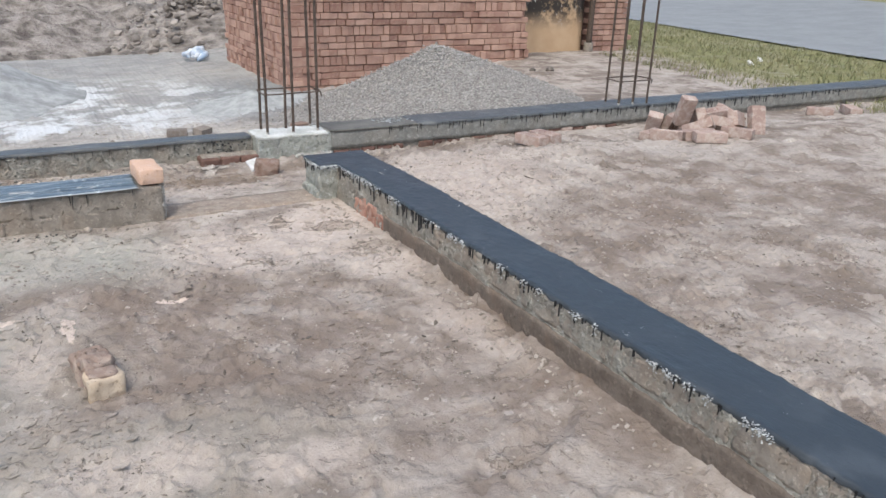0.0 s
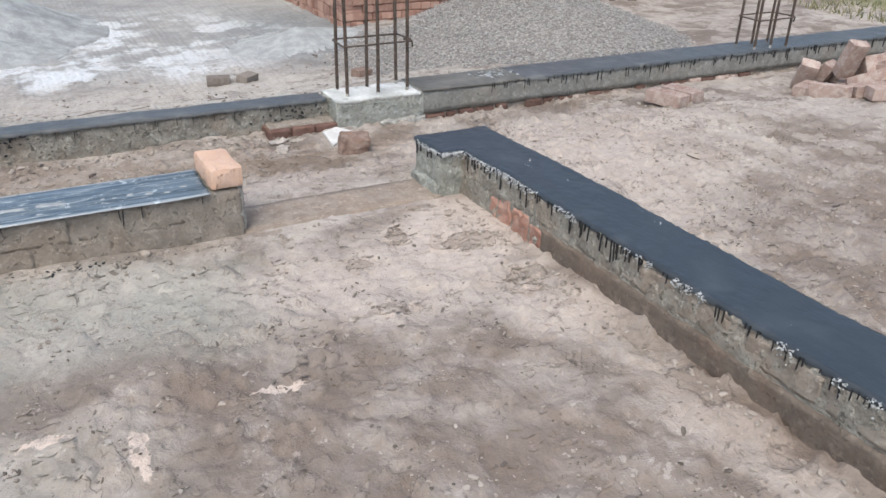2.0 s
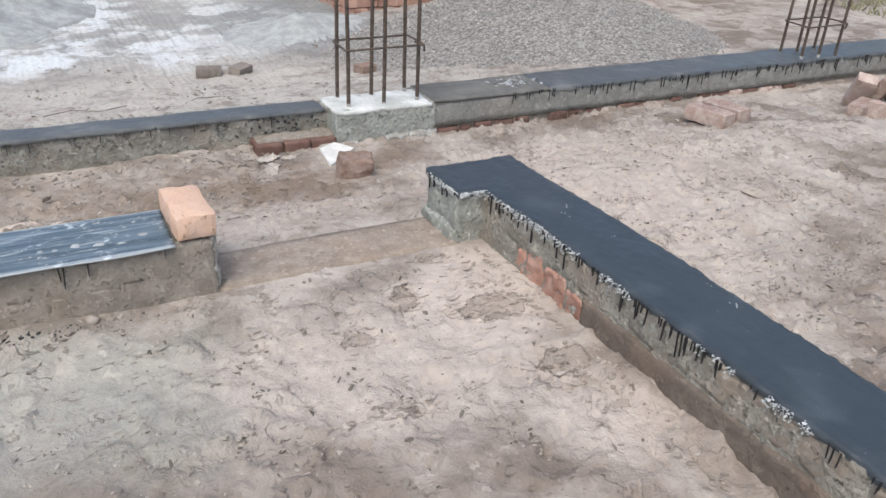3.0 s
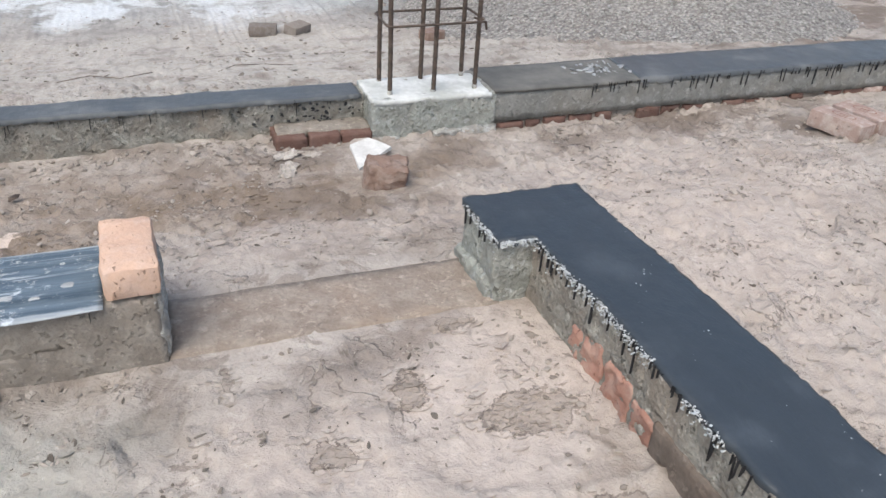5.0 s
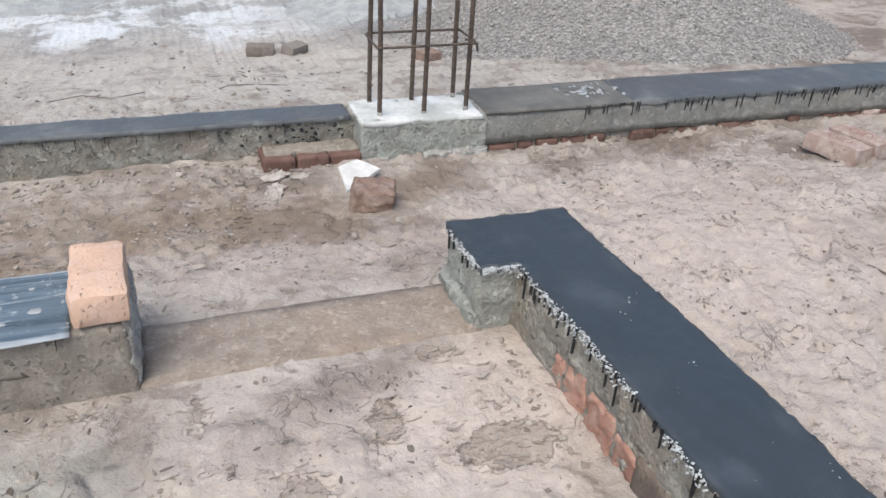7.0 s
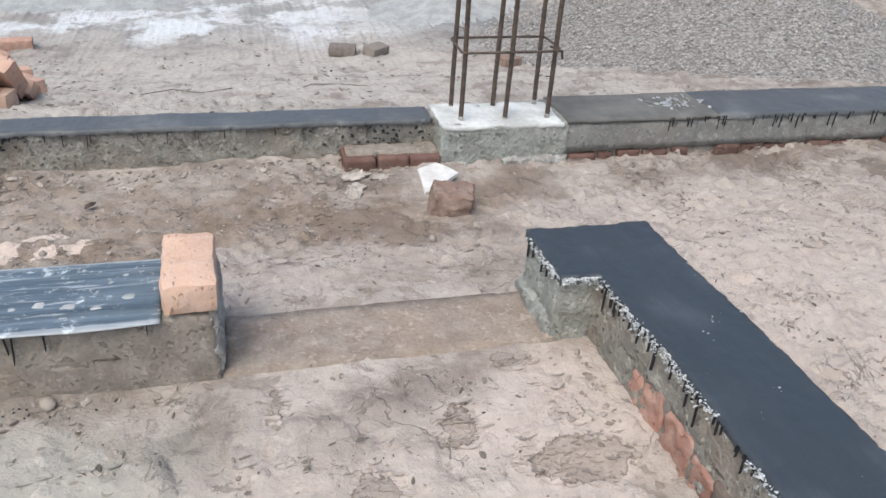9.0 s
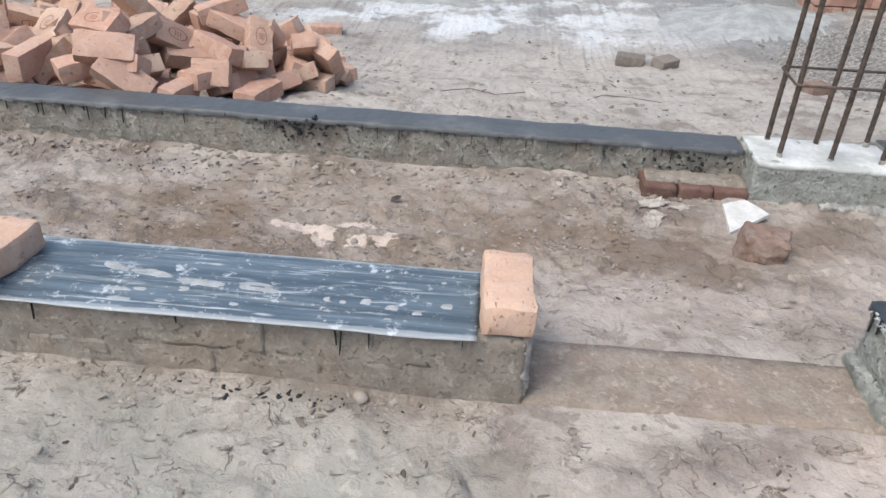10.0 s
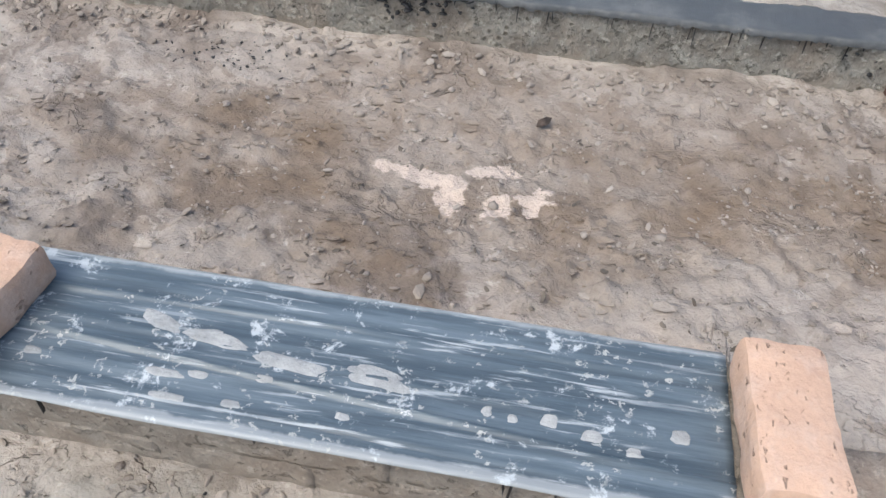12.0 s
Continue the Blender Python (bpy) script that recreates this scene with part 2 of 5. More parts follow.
def bitumen_material(name, dark, light, dust, dusty, rough):
    n = Nodes(name)
    long = n.stretch(n.pos, (1, 0.25, 1))
    brush, mid, fine = n.noise(26, 6, 0.6, at=long), n.noise(7, 6, 0.6), n.noise(110, 4)
    c = n.mix(brush, dark, light)
    # on the paler copy this mix carries painted sky sheen
    c = n.mix(n.math("MULTIPLY", n.step(mid, 0.50, 0.72), dusty), c, dust)
    grit = n.math("MULTIPLY", n.step(n.cells(46, n.warped(20, 0.05)), 0.05, 0.09, 1.0, 0.0), n.step(mid, 0.56, 0.62))
    c = n.mix(grit, c, (0.3, 0.29, 0.28))
    wrinkle = n.noise(9, 5, 0.6, at=n.stretch(n.pos, (1.0, 0.5, 1)), warp=0.6)
    n.bump(n.math("ADD", n.math("ADD", brush, n.math("MULTIPLY", fine, 0.25)), n.math("MULTIPLY", wrinkle, 0.8)), 0.5, 0.008)
    return n.done(c, n.step(mid, 0.3, 0.7, rough, rough + 0.16), spec=0.5)


def film_material():
    n = Nodes("dusty polythene film")
    a = n.stretch(n.pos, (2.6, 34, 1), turn=0.05)
    b = n.stretch(n.pos, (6, 85, 1), turn=0.05)
    big = n.noise(4, 4)
    s1, s2 = n.noise(1.0, 6, 0.65, at=a), n.noise(1.0, 5, 0.6, at=b)
    c = n.mix(n.step(s1, 0.35, 0.7), (0.060, 0.082, 0.104), (0.145, 0.182, 0.215))
    streak = n.math("MULTIPLY", n.step(s2, 0.56, 0.66), n.step(big, 0.36, 0.6, 0.30, 0.78))
    c = n.mix(streak, c, (0.50, 0.53, 0.55))
    sep = n.add("ShaderNodeSeparateXYZ")
    n.put(sep.inputs[0], n.warped(18, 0.02))
    edge = n.math("MAXIMUM", n.step(sep.outputs[1], 4.166, 4.176), n.step(sep.outputs[1], 3.931, 3.938, 1.0, 0.0))
    c = n.mix(n.math("MULTIPLY", edge, 0.5), c, (0.52, 0.53, 0.53))
    spot_at = n.warped(60, 0.05)
    spots = n.math("MULTIPLY", n.step(n.cells(70, n.stretch(spot_at, (0.7, 1.1, 1))), 0.20, 0.27, 1.0, 0.0), n.step(n.noise(9, 5), 0.48, 0.58))
    c = n.mix(n.math("MULTIPLY", spots, 0.8), c, (0.45, 0.45, 0.43))
    splash = n.math("MULTIPLY", n.step(n.noise(15, 9, 0.76, warp=0.25), 0.565, 0.63), 0.75)
    c = n.mix(splash, c, (0.60, 0.63, 0.65))
    n.bump(n.math("ADD", s1, n.math("MULTIPLY", s2, 0.5)), 0.5, 0.004)
    rough = n.math("ADD", n.math("MULTIPLY", n.math("MAXIMUM", streak, spots), 0.35), 0.30)
    return n.done(c, rough, spec=0.5)


def simple_material(name, a, b, scale, rough, metal=0.0, bump=0.3, size=0.004, spec=0.3):
    n = Nodes(name)
    f = n.noise(scale, 6, 0.6)
    c = n.mix(n.step(f, 0.3, 0.7), a, b)
    c = n.mix(1.0, c, n.mix(n.noise(scale * 6, 3), (0.85, 0.85, 0.85), (1.12, 1.12, 1.12)), "MULTIPLY")
    n.bump(n.noise(scale * 4, 5), bump, size)
    return n.done(c, rough, metal, spec)


SOIL = soil_material()
CRUMB = crumb_material("soil crumbs", (0.22, 0.184, 0.156), (0.40, 0.35, 0.305))
SPOIL_LUMP = crumb_material("earth lumps", (0.12, 0.10, 0.088), (0.36, 0.32, 0.285))
# mud flakes toned dark to stand in for small shadows on the soil
SHADOW_FLAKE = crumb_material("mud flakes in a shadow tone", (0.09, 0.075, 0.062), (0.27, 0.23, 0.195))
GRAVEL = crumb_material("grey crushed gravel", (0.25, 0.232, 0.215), (0.44, 0.415, 0.388))
BRICK = brick_material("fired clay brick", (0.435, 0.252, 0.188), (0.58, 0.385, 0.295), (0.58, 0.45, 0.37), 0.4)
BRICK_PALE = brick_material("pale sandy brick", (0.56, 0.36, 0.26), (0.60, 0.415, 0.31), (0.60, 0.45, 0.375), dusty=0.5)
BRICK_TAN = brick_material("tan clay brick", (0.44, 0.275, 0.20), (0.56, 0.395, 0.30), (0.58, 0.46, 0.37), 0.45)
BRICK_RED = brick_material("dull red brick", (0.120, 0.068, 0.054), (0.175, 0.100, 0.080), (0.26, 0.20, 0.165), 0.2)
BRICK_DUSTY = brick_material("dusty pink brick", (0.30, 0.210, 0.178), (0.42, 0.315, 0.270), (0.53, 0.455, 0.40), 0.6)
BRICK_STACKED = brick_material("stacked brick", (0.255, 0.140, 0.108), (0.44, 0.280, 0.220), (0.50, 0.37, 0.30), 0.3)
BRICK_SALMON = brick_material("bare salmon brick", (0.33, 0.175, 0.132), (0.41, 0.230, 0.175), (0.45, 0.35, 0.29), 0.4)
BRICK_BROWN = brick_material("weathered brown brick", (0.215, 0.143, 0.113), (0.26, 0.178, 0.142), (0.35, 0.285, 0.24), 0.5)
BRICK_GREY = brick_material("cement-dusted brick", (0.175, 0.145, 0.125), (0.235, 0.20, 0.172), (0.31, 0.285, 0.26), 0.4)
BRICK_MUDDY = brick_material("muddy old brick", (0.23, 0.165, 0.135), (0.28, 0.205, 0.165), (0.40, 0.33, 0.28), 0.6)
BRICK_OCHRE = brick_material("ochre broken clay", (0.44, 0.345, 0.255), (0.49, 0.395, 0.30), (0.54, 0.46, 0.375), 0.5)
STAMP = simple_material("pressed brick stamp", (0.22, 0.10, 0.07), (0.28, 0.14, 0.09), 40, 0.95)
MORTAR = mortar_material("grey rough mortar", (0.355, 0.335, 0.293), (0.240, 0.217, 0.186), (0.37, 0.290, 0.225), 0.3, 0.32)
MORTAR_SMOOTH = mortar_material("smooth grey render", (0.275, 0.268, 0.248), (0.195, 0.188, 0.172), (0.27, 0.235, 0.195), 0.3, 0.14)
MORTAR_WET = mortar_material("damp brown foot of the wall", (0.178, 0.145, 0.120), (0.128, 0.102, 0.084), (0.18, 0.13, 0.10), 0.5, 0.10)
MORTAR_PALE = mortar_material("pale crumbly mortar", (0.50, 0.485, 0.45), (0.33, 0.31, 0.28), (0.42, 0.36, 0.30), 0.2, 0.25)
MORTAR_DAMP = mortar_material("damp brownish mortar", (0.305, 0.268, 0.228), (0.218, 0.185, 0.155), (0.30, 0.235, 0.182), 0.4, 0.13)
THIN_COAT = simple_material("thin dark wash on mortar", (0.10, 0.097, 0.09), (0.17, 0.16, 0.145), 6, 0.8)
CONCRETE = mortar_material("pale green-grey concrete", (0.405, 0.412, 0.372), (0.290, 0.287, 0.255), (0.40, 0.38, 0.335), 0.3, 0.25)
SCREED = mortar_material("brown smoothed screed", (0.330, 0.275, 0.228), (0.238, 0.190, 0.155), (0.31, 0.235, 0.180), 0.5, 0.06)
LAITANCE = simple_material("white cement laitance", (0.40, 0.40, 0.375), (0.66, 0.655, 0.63), 9, 0.9)
BITUMEN = bitumen_material("black bitumen coat", (0.027, 0.032, 0.038), (0.043, 0.050, 0.058), (0.075, 0.086, 0.100), 0.55, 0.33)
# paler copy of the coat: grazing sky reflection put into its colour
BITUMEN_SKYLIT = bitumen_material("bitumen paled by sky sheen", (0.064, 0.067, 0.070), (0.092, 0.096, 0.099), (0.165, 0.166, 0.164), 0.75, 0.38)
DRIP = simple_material("bitumen run", (0.014, 0.014, 0.016), (0.03, 0.03, 0.032), 30, 0.45)
SPLASH = simple_material("dried mortar specks", (0.33, 0.335, 0.33), (0.55, 0.56, 0.56), 60, 0.85)
FILM = film_material()
PATCH = simple_material("dried cement on film", (0.30, 0.305, 0.305), (0.41, 0.41, 0.405), 30, 0.9, bump=0.6)
RUST = simple_material("rusty steel", (0.072, 0.056, 0.047), (0.135, 0.100, 0.080), 40, 0.72, 0.35, 0.5)
PAPER = simple_material("white broken tile", (0.50, 0.48, 0.455), (0.66, 0.64, 0.61), 22, 0.75)
SCRAP = simple_material("beige paper", (0.30, 0.262, 0.225), (0.47, 0.42, 0.37), 22, 0.9)
SAND = simple_material("grey sand", (0.27, 0.275, 0.27), (0.39, 0.395, 0.385), 9, 0.95, bump=0.6, size=0.02)
SAND_PALE = simple_material("whitish cement sand", (0.235, 0.24, 0.235), (0.40, 0.405, 0.40), 5, 0.95, bump=0.5, size=0.03)


def gravel_material():
    n = Nodes("fine grey gravel")
    v = n.add("ShaderNodeTexVoronoi")
    n.put(v.inputs["Vector"], n.pos)
    v.inputs["Scale"].default_value = 52
    tone = n.add("ShaderNodeSeparateXYZ")
    n.put(tone.inputs[0], v.outputs["Color"])
    c = n.mix(tone.outputs[0], (0.20, 0.184, 0.170), (0.415, 0.39, 0.365))
    # gaps between the stones darkened in the colour itself
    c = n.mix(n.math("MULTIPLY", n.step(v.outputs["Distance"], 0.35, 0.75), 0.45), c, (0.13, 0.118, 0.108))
    c = n.mix(1.0, c, n.mix(n.noise(2.5, 5), (0.85, 0.84, 0.83), (1.15, 1.14, 1.12)), "MULTIPLY")
    n.bump(n.math("MULTIPLY", v.outputs["Distance"], -1.0), 1.0, 0.02)
    return n.done(c, 0.92, spec=0.2)


GRAVEL_BED = gravel_material()
SPOIL = simple_material("dug earth", (0.11, 0.092, 0.08), (0.36, 0.32, 0.285), 3.6, 0.95, bump=0.9, size=0.08)
ASPHALT = simple_material("worn grey asphalt", (0.21, 0.215, 0.22), (0.25, 0.255, 0.26), 1.5, 0.8, bump=0.3)
GRASS = crumb_material("dry grass", (0.150, 0.160, 0.078), (0.30, 0.270, 0.160))
LEAF = crumb_material("dark leaves", (0.010, 0.016, 0.008), (0.028, 0.040, 0.017))
BARK = simple_material("bark", (0.09, 0.07, 0.055), (0.18, 0.14, 0.11), 8, 0.95)
BAG = simple_material("torn blue and white bag", (0.30, 0.40, 0.55), (0.72, 0.74, 0.76), 9, 0.6)


def blotched_plaster():
    n = Nodes("ochre plaster with black blotches")
    sep = n.add("ShaderNodeSeparateXYZ")
    n.put(sep.inputs[0], n.warped(6, 0.5))
    c = n.mix(n.noise(5, 6), (0.40, 0.26, 0.15), (0.56, 0.41, 0.27))
    # black in patches above the foot, with white flecks
    blotch = n.math("MULTIPLY", n.step(sep.outputs[2], 0.15, 0.5), n.step(n.noise(4.5, 7, 0.7), 0.36, 0.5))
    c = n.mix(blotch, c, (0.045, 0.038, 0.034))
    flake = n.math("MULTIPLY", n.step(n.noise(7, 8, 0.75, warp=1.5), 0.60, 0.64), blotch)
    c = n.mix(flake, c, (0.62, 0.60, 0.57))
    n.bump(n.noise(30, 6), 0.5, 0.01)
    return n.done(c, 0.92)


BLOTCHED = blotched_plaster()


# ---- geometry helpers ----
def smooth(lo, hi, v):
    t = min(1.0, max(0.0, (v - lo) / (hi - lo)))
    return t * t * (3 - 2 * t)


def level(x, y):
    """The lie of the land without its small relief."""
    z = -0.015 - 0.07 * smooth(4.25, 4.95, y) + 0.02 * smooth(3.5, 3.9, y) * (1 - smooth(4.25, 4.6, y))
    z -= 0.46 * smooth(5.5, 8.2, y) * (1 - 0.9 * smooth(1.0, 7.0, x))
    z += 0.012 * smooth(1.30, 1.50, x) * (1 - smooth(1.60, 1.66, x)) * (1 - smooth(3.0, 3.5, y))
    z += 0.030 * smooth(0.9, 0.2, math.hypot(x - 3.35, y - 4.6))
    z += 0.018 * smooth(3.70, 3.90, y) * (1 - smooth(3.95, 4.0, y)) * (1 - smooth(0.0, 0.5, x))
    z += 0.5 * smooth(13.0, 23.0, x - 0.2 * y + 2.3)
    return z


def relief(x, y):
    p = Vector((x, y, 0.0))
    far = smooth(6, 14, math.hypot(x - 1, y - 3))
    doorway = smooth(3.7, 3.95, y) * (1 - smooth(4.15, 4.4, y)) * (1 - smooth(1.5, 2.2, x))
    z = (0.016 * noise.noise(p * 1.7) + 0.007 * noise.noise(p * 6.1)) * (1 - 0.8 * doorway)
    r = noise.noise(p * 19.0) + 0.5 * noise.noise(p * 43.0)
    z += (0.0045 * r + 0.010 * max(0.0, r - 0.30)) * (1 - far) * (1 - 0.6 * doorway)
    if far < 1:
        rough = smooth(-0.22, 0.25, noise.noise(p * 1.3 + Vector((0, 0, 5))) + (0.3 if 4.3 < y < 5.2 or x > 1.9 else 0.0)) * (1 - far) * (1 - 0.85 * doorway)
        clod = max(0.0, noise.noise(p * 27.0) + 0.35 * noise.noise(p * 60.0))
        z += rough * (0.030 * clod ** 1.25 - 0.011 * max(0.0, noise.noise(p * 13.0 + Vector((3, 0, 0))) - 0.15))
        q = p * 5.2 + 0.7 * noise.noise_vector(p * 3.1)
        plate = noise.noise(q) + 0.45 * noise.noise(q * 2.6) + 0.25 * noise.noise(q * 6.5)
        z += 0.011 * smooth(-0.02, 0.02, plate - 0.12) * (1 - far) * (1 - 0.7 * doorway)
    # shallow footprints pressed into the soft soil
    for fx, fy, turn in ((1.53, 2.3, 0.4), (1.32, 1.75, 0.9), (1.12, 1.66, 0.2), (1.22, 3.0, 0.5), (1.0, 3.25, 1.1), (1.33, 3.28, 0.2), (2.45, 3.6, 0.7), (3.0, 3.45, 0.2), (2.6, 4.1, 1.2)):
        a, b = x - fx, y - fy
        u, v = a * math.cos(turn) + b * math.sin(turn), -a * math.sin(turn) + b * math.cos(turn)
        d = math.hypot(u / 0.13, v / 0.055)
        if d < 1.5:
            z -= 0.014 * smooth(1.15, 0.75, d) if d < 1.15 else -0.004 * smooth(1.5, 1.2, d)
    return z


def ground_z(x, y):
    return level(x, y) + relief(x, y)


def mesh_of(name, verts, faces, material, soft=True):
    me = bpy.data.meshes.new(name)
    me.from_pydata(verts, [], faces)
    me.materials.append(material)
    if soft:
        me.polygons.foreach_set("use_smooth", [True] * len(me.polygons))
    me.update()
    return me


def rough_box(x0, x1, y0, y1, z0, z1, step, amp, freq, seed=0.0, rounding=0.0, drop=()):
    """Vertices and faces of a box with uneven faces and worn edges. drop: the faces to leave out."""
    n = [max(1, round((b - a) / step)) for a, b in ((x0, x1), (y0, y1), (z0, z1))]
    lo, size = Vector((x0, y0, z0)), Vector((x1 - x0, y1 - y0, z1 - z0))
    mid = lo + size / 2
    index, verts, faces = {}, [], []

    def vert(i, j, k):
        key = (i, j, k)
        if key not in index:
            p = Vector((lo[a] + size[a] * key[a] / n[a] for a in range(3)))
            if rounding:
                q = p - mid
                inner = Vector((max(-size[a] / 2 + rounding, min(size[a] / 2 - rounding, q[a])) for a in range(3)))
                d = q - inner
                if sum(1 for a in range(3) if abs(d[a]) > 1e-6) > 1:
                    p = mid + inner + d.normalized() * rounding
            s = p * freq + Vector((seed, seed * 1.7, seed * 0.6))
            p = p + amp * (noise.noise_vector(s) + 0.5 * noise.noise_vector(s * 2.7) + 0.3 * noise.noise_vector(s * 6.3) + 0.2 * noise.noise_vector(s * 13.0))
            index[key] = len(verts)
            verts.append(p)
        return index[key]

    for axis in range(3):
        u, v = (axis + 1) % 3, (axis + 2) % 3
        for end in (0, n[axis]):
            if (axis, end > 0) in drop:
                continue
            for i in range(n[u]):
                for j in range(n[v]):
                    quad = []
                    for a, b in ((0, 0), (1, 0), (1, 1), (0, 1)):
                        key = [0, 0, 0]
                        key[axis], key[u], key[v] = end, i + a, j + b
                        quad.append(vert(*key))
                    faces.append(quad if end else quad[::-1])
    return verts, faces


def joined(*pieces):
    verts, faces = [], []
    for v, f in pieces:
        base = len(verts)
        verts += v
        faces += [[i + base for i in q] for q in f]
    return verts, faces


def part(name, geo, material, parent, label="", soft=True):
    ob = new(name, mesh_of(name, geo[0], geo[1], material, soft))
    ob.parent = parent
    return tagged(ob, label)


def empty(name, m, label, category, group="", kind=""):
    ob = new(name)
    ob.matrix_world = m
    ob.empty_display_size = 0.1
    return tagged(ob, label, category, group, kind)


OCTA = ([(1, 0, 0), (-1, 0, 0), (0, 1, 0), (0, -1, 0), (0, 0, 1), (0, 0, -1)],
        [(0, 2, 4), (2, 1, 4), (1, 3, 4), (3, 0, 4), (2, 0, 5), (1, 2, 5), (3, 1, 5), (0, 3, 5)])


def ico():
    bm = bmesh.new()
    bmesh.ops.create_icosphere(bm, subdivisions=1, radius=1)
    geo = [tuple(v.co) for v in bm.verts], [tuple(v.index for v in f.verts) for f in bm.faces]
    bm.free()
    return geo


ICO = ico()


def lumps(rng, places, form=ICO, flat=0.6, long=1.0):
    """Many uneven lumps in one geometry; places: (point, radius)."""
    verts, faces = [], []
    for p, r in places:
        base = len(verts)
        turn = Euler((rng.uniform(-0.5, 0.5), rng.uniform(-0.5, 0.5), rng.uniform(0, 6.3))).to_matrix()
        sx, sy, sz = r * long * rng.uniform(0.8, 1.7), r * rng.uniform(0.5, 1.1), r * rng.uniform(0.65, 1.3)
        for v in form[0]:
            k = rng.uniform(0.75, 1.2)
            verts.append(Vector(p) + turn @ Vector((v[0] * sx * k, v[1] * sy * k, v[2] * sz * flat * k)))
        faces += [[i + base for i in f] for f in form[1]]
    return verts, faces


# ---- the ground: one sheet to the horizon ----
def spread(lo, hi, step, first, last, grow=1.16):
    mid = list(np.arange(lo, hi + 1e-6, step))
    up, down, s = [hi], [lo], step
    while up[-1] < last:
        s *= grow
        up.append(up[-1] + s)
    s = step
    while down[-1] > first:
        s *= grow
        down.append(down[-1] - s)
    return [float(v) for v in down[:0:-1] + mid + up[1:]]


GX, GY = spread(-1.4, 3.4, 0.0125, -400, 400, 1.05), spread(1.3, 5.5, 0.0125, -400, 700, 1.045)
ground_verts = [(x, y, ground_z(x, y)) for y in GY for x in GX]
W = len(GX)
ground_faces = [(j * W + i, j * W + i + 1, j * W + W + i + 1, j * W + W + i) for j in range(len(GY) - 1) for i in range(W - 1)]
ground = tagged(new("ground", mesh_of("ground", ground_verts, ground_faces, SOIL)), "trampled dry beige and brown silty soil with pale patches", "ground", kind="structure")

rng = random.Random(7)
places, early = [], []
while len(places) < 6000:
    x, y = rng.uniform(-1.3, 3.6), rng.uniform(1.3, 5.2)
    if 1.40 < x < 1.85 or (3.9 < y < 4.2 and x < 1.45):
        continue
    dense = 0.12 + 0.88 * smooth(0.0, 0.4, noise.noise(Vector((x, y, 3.0)) * 2.6) + 0.4 * noise.noise(Vector((x, y, 3.0)) * 9))
    dense = max(dense, 0.95 if 4.4 < y < 5.2 and -0.6 < x < 0.9 else 0)
    if rng.random() > dense:
        continue
    r = 0.0018 + 0.008 * rng.random() ** 5
    places.append(((x, y, ground_z(x, y) + r * 0.2), r))
for _ in range(2600):
    x, y = rng.uniform(-1.6, 4.2), rng.uniform(5.5, 8.8)
    if noise.noise(Vector((x, y, 3.0)) * 1.9) < rng.uniform(-0.3, 0.3):
        continue
    r = 0.003 + 0.012 * rng.random() ** 4
    places.append(((x, y, ground_z(x, y) + r * 0.2), r))
for _ in range(420):
    x, y = rng.uniform(-1.2, 3.6), rng.uniform(1.4, 5.1)
    if 1.36 < x < 1.9 or (3.85 < y < 4.28 and x < 1.5):
        continue
    wide, turn = rng.uniform(0.015, 0.07), rng.uniform(0, 3.14)
    for _ in range(rng.randint(14, 44)):
        a, b = rng.gauss(0, wide), rng.gauss(0, wide * 0.4)
        px, py = x + a * math.cos(turn) - b * math.sin(turn), y + a * math.sin(turn) + b * math.cos(turn)
        r = 0.0014 + 0.005 * rng.random() ** 2
        if not (1.42 < px < 1.8 or (3.9 < py < 4.2 and px < 1.5)):
            (places if rng.random() < 0.55 else early).append(((px, py, ground_z(px, py) + r * 0.15), r))
flakes = early
for _ in range(2600):
    x, y = rng.uniform(-1.6, 4.2), rng.uniform(5.5, 8.8)
    if noise.noise(Vector((x, y, 8.0)) * 1.8) + 0.5 * noise.noise(Vector((x, y, 8.0)) * 7) < rng.uniform(-0.25, 0.35):
        continue
    flakes.append(((x, y, ground_z(x, y) + 0.001), 0.003 + 0.014 * rng.random() ** 3))
for _ in range(7000):
    x, y = rng.uniform(-1.3, 3.8), rng.uniform(1.3, 5.2)
    if 1.40 < x < 1.85 or (3.85 < y < 4.25 and x < 1.45) or noise.noise(Vector((x, y, 8.0)) * 2.2) + 0.5 * noise.noise(Vector((x, y, 8.0)) * 8) < rng.uniform(-0.25, 0.35):
        continue
    flakes.append(((x, y, ground_z(x, y) + 0.001), 0.0016 + 0.007 * rng.random() ** 4))
CRUSTS = ((1.36, 3.575, 0.10, 0.055), (1.30, 3.89, 0.052, 0.026), (1.40, 3.27, 0.075, 0.055), (1.36, 3.20, 0.05, 0.03), (1.13, 3.71, 0.05, 0.06), (0.757, 3.835, 0.016, 0.05), (0.93, 3.58, 0.05, 0.05), (0.92, 3.26, 0.08, 0.03), (1.28, 3.60, 0.06, 0.05))


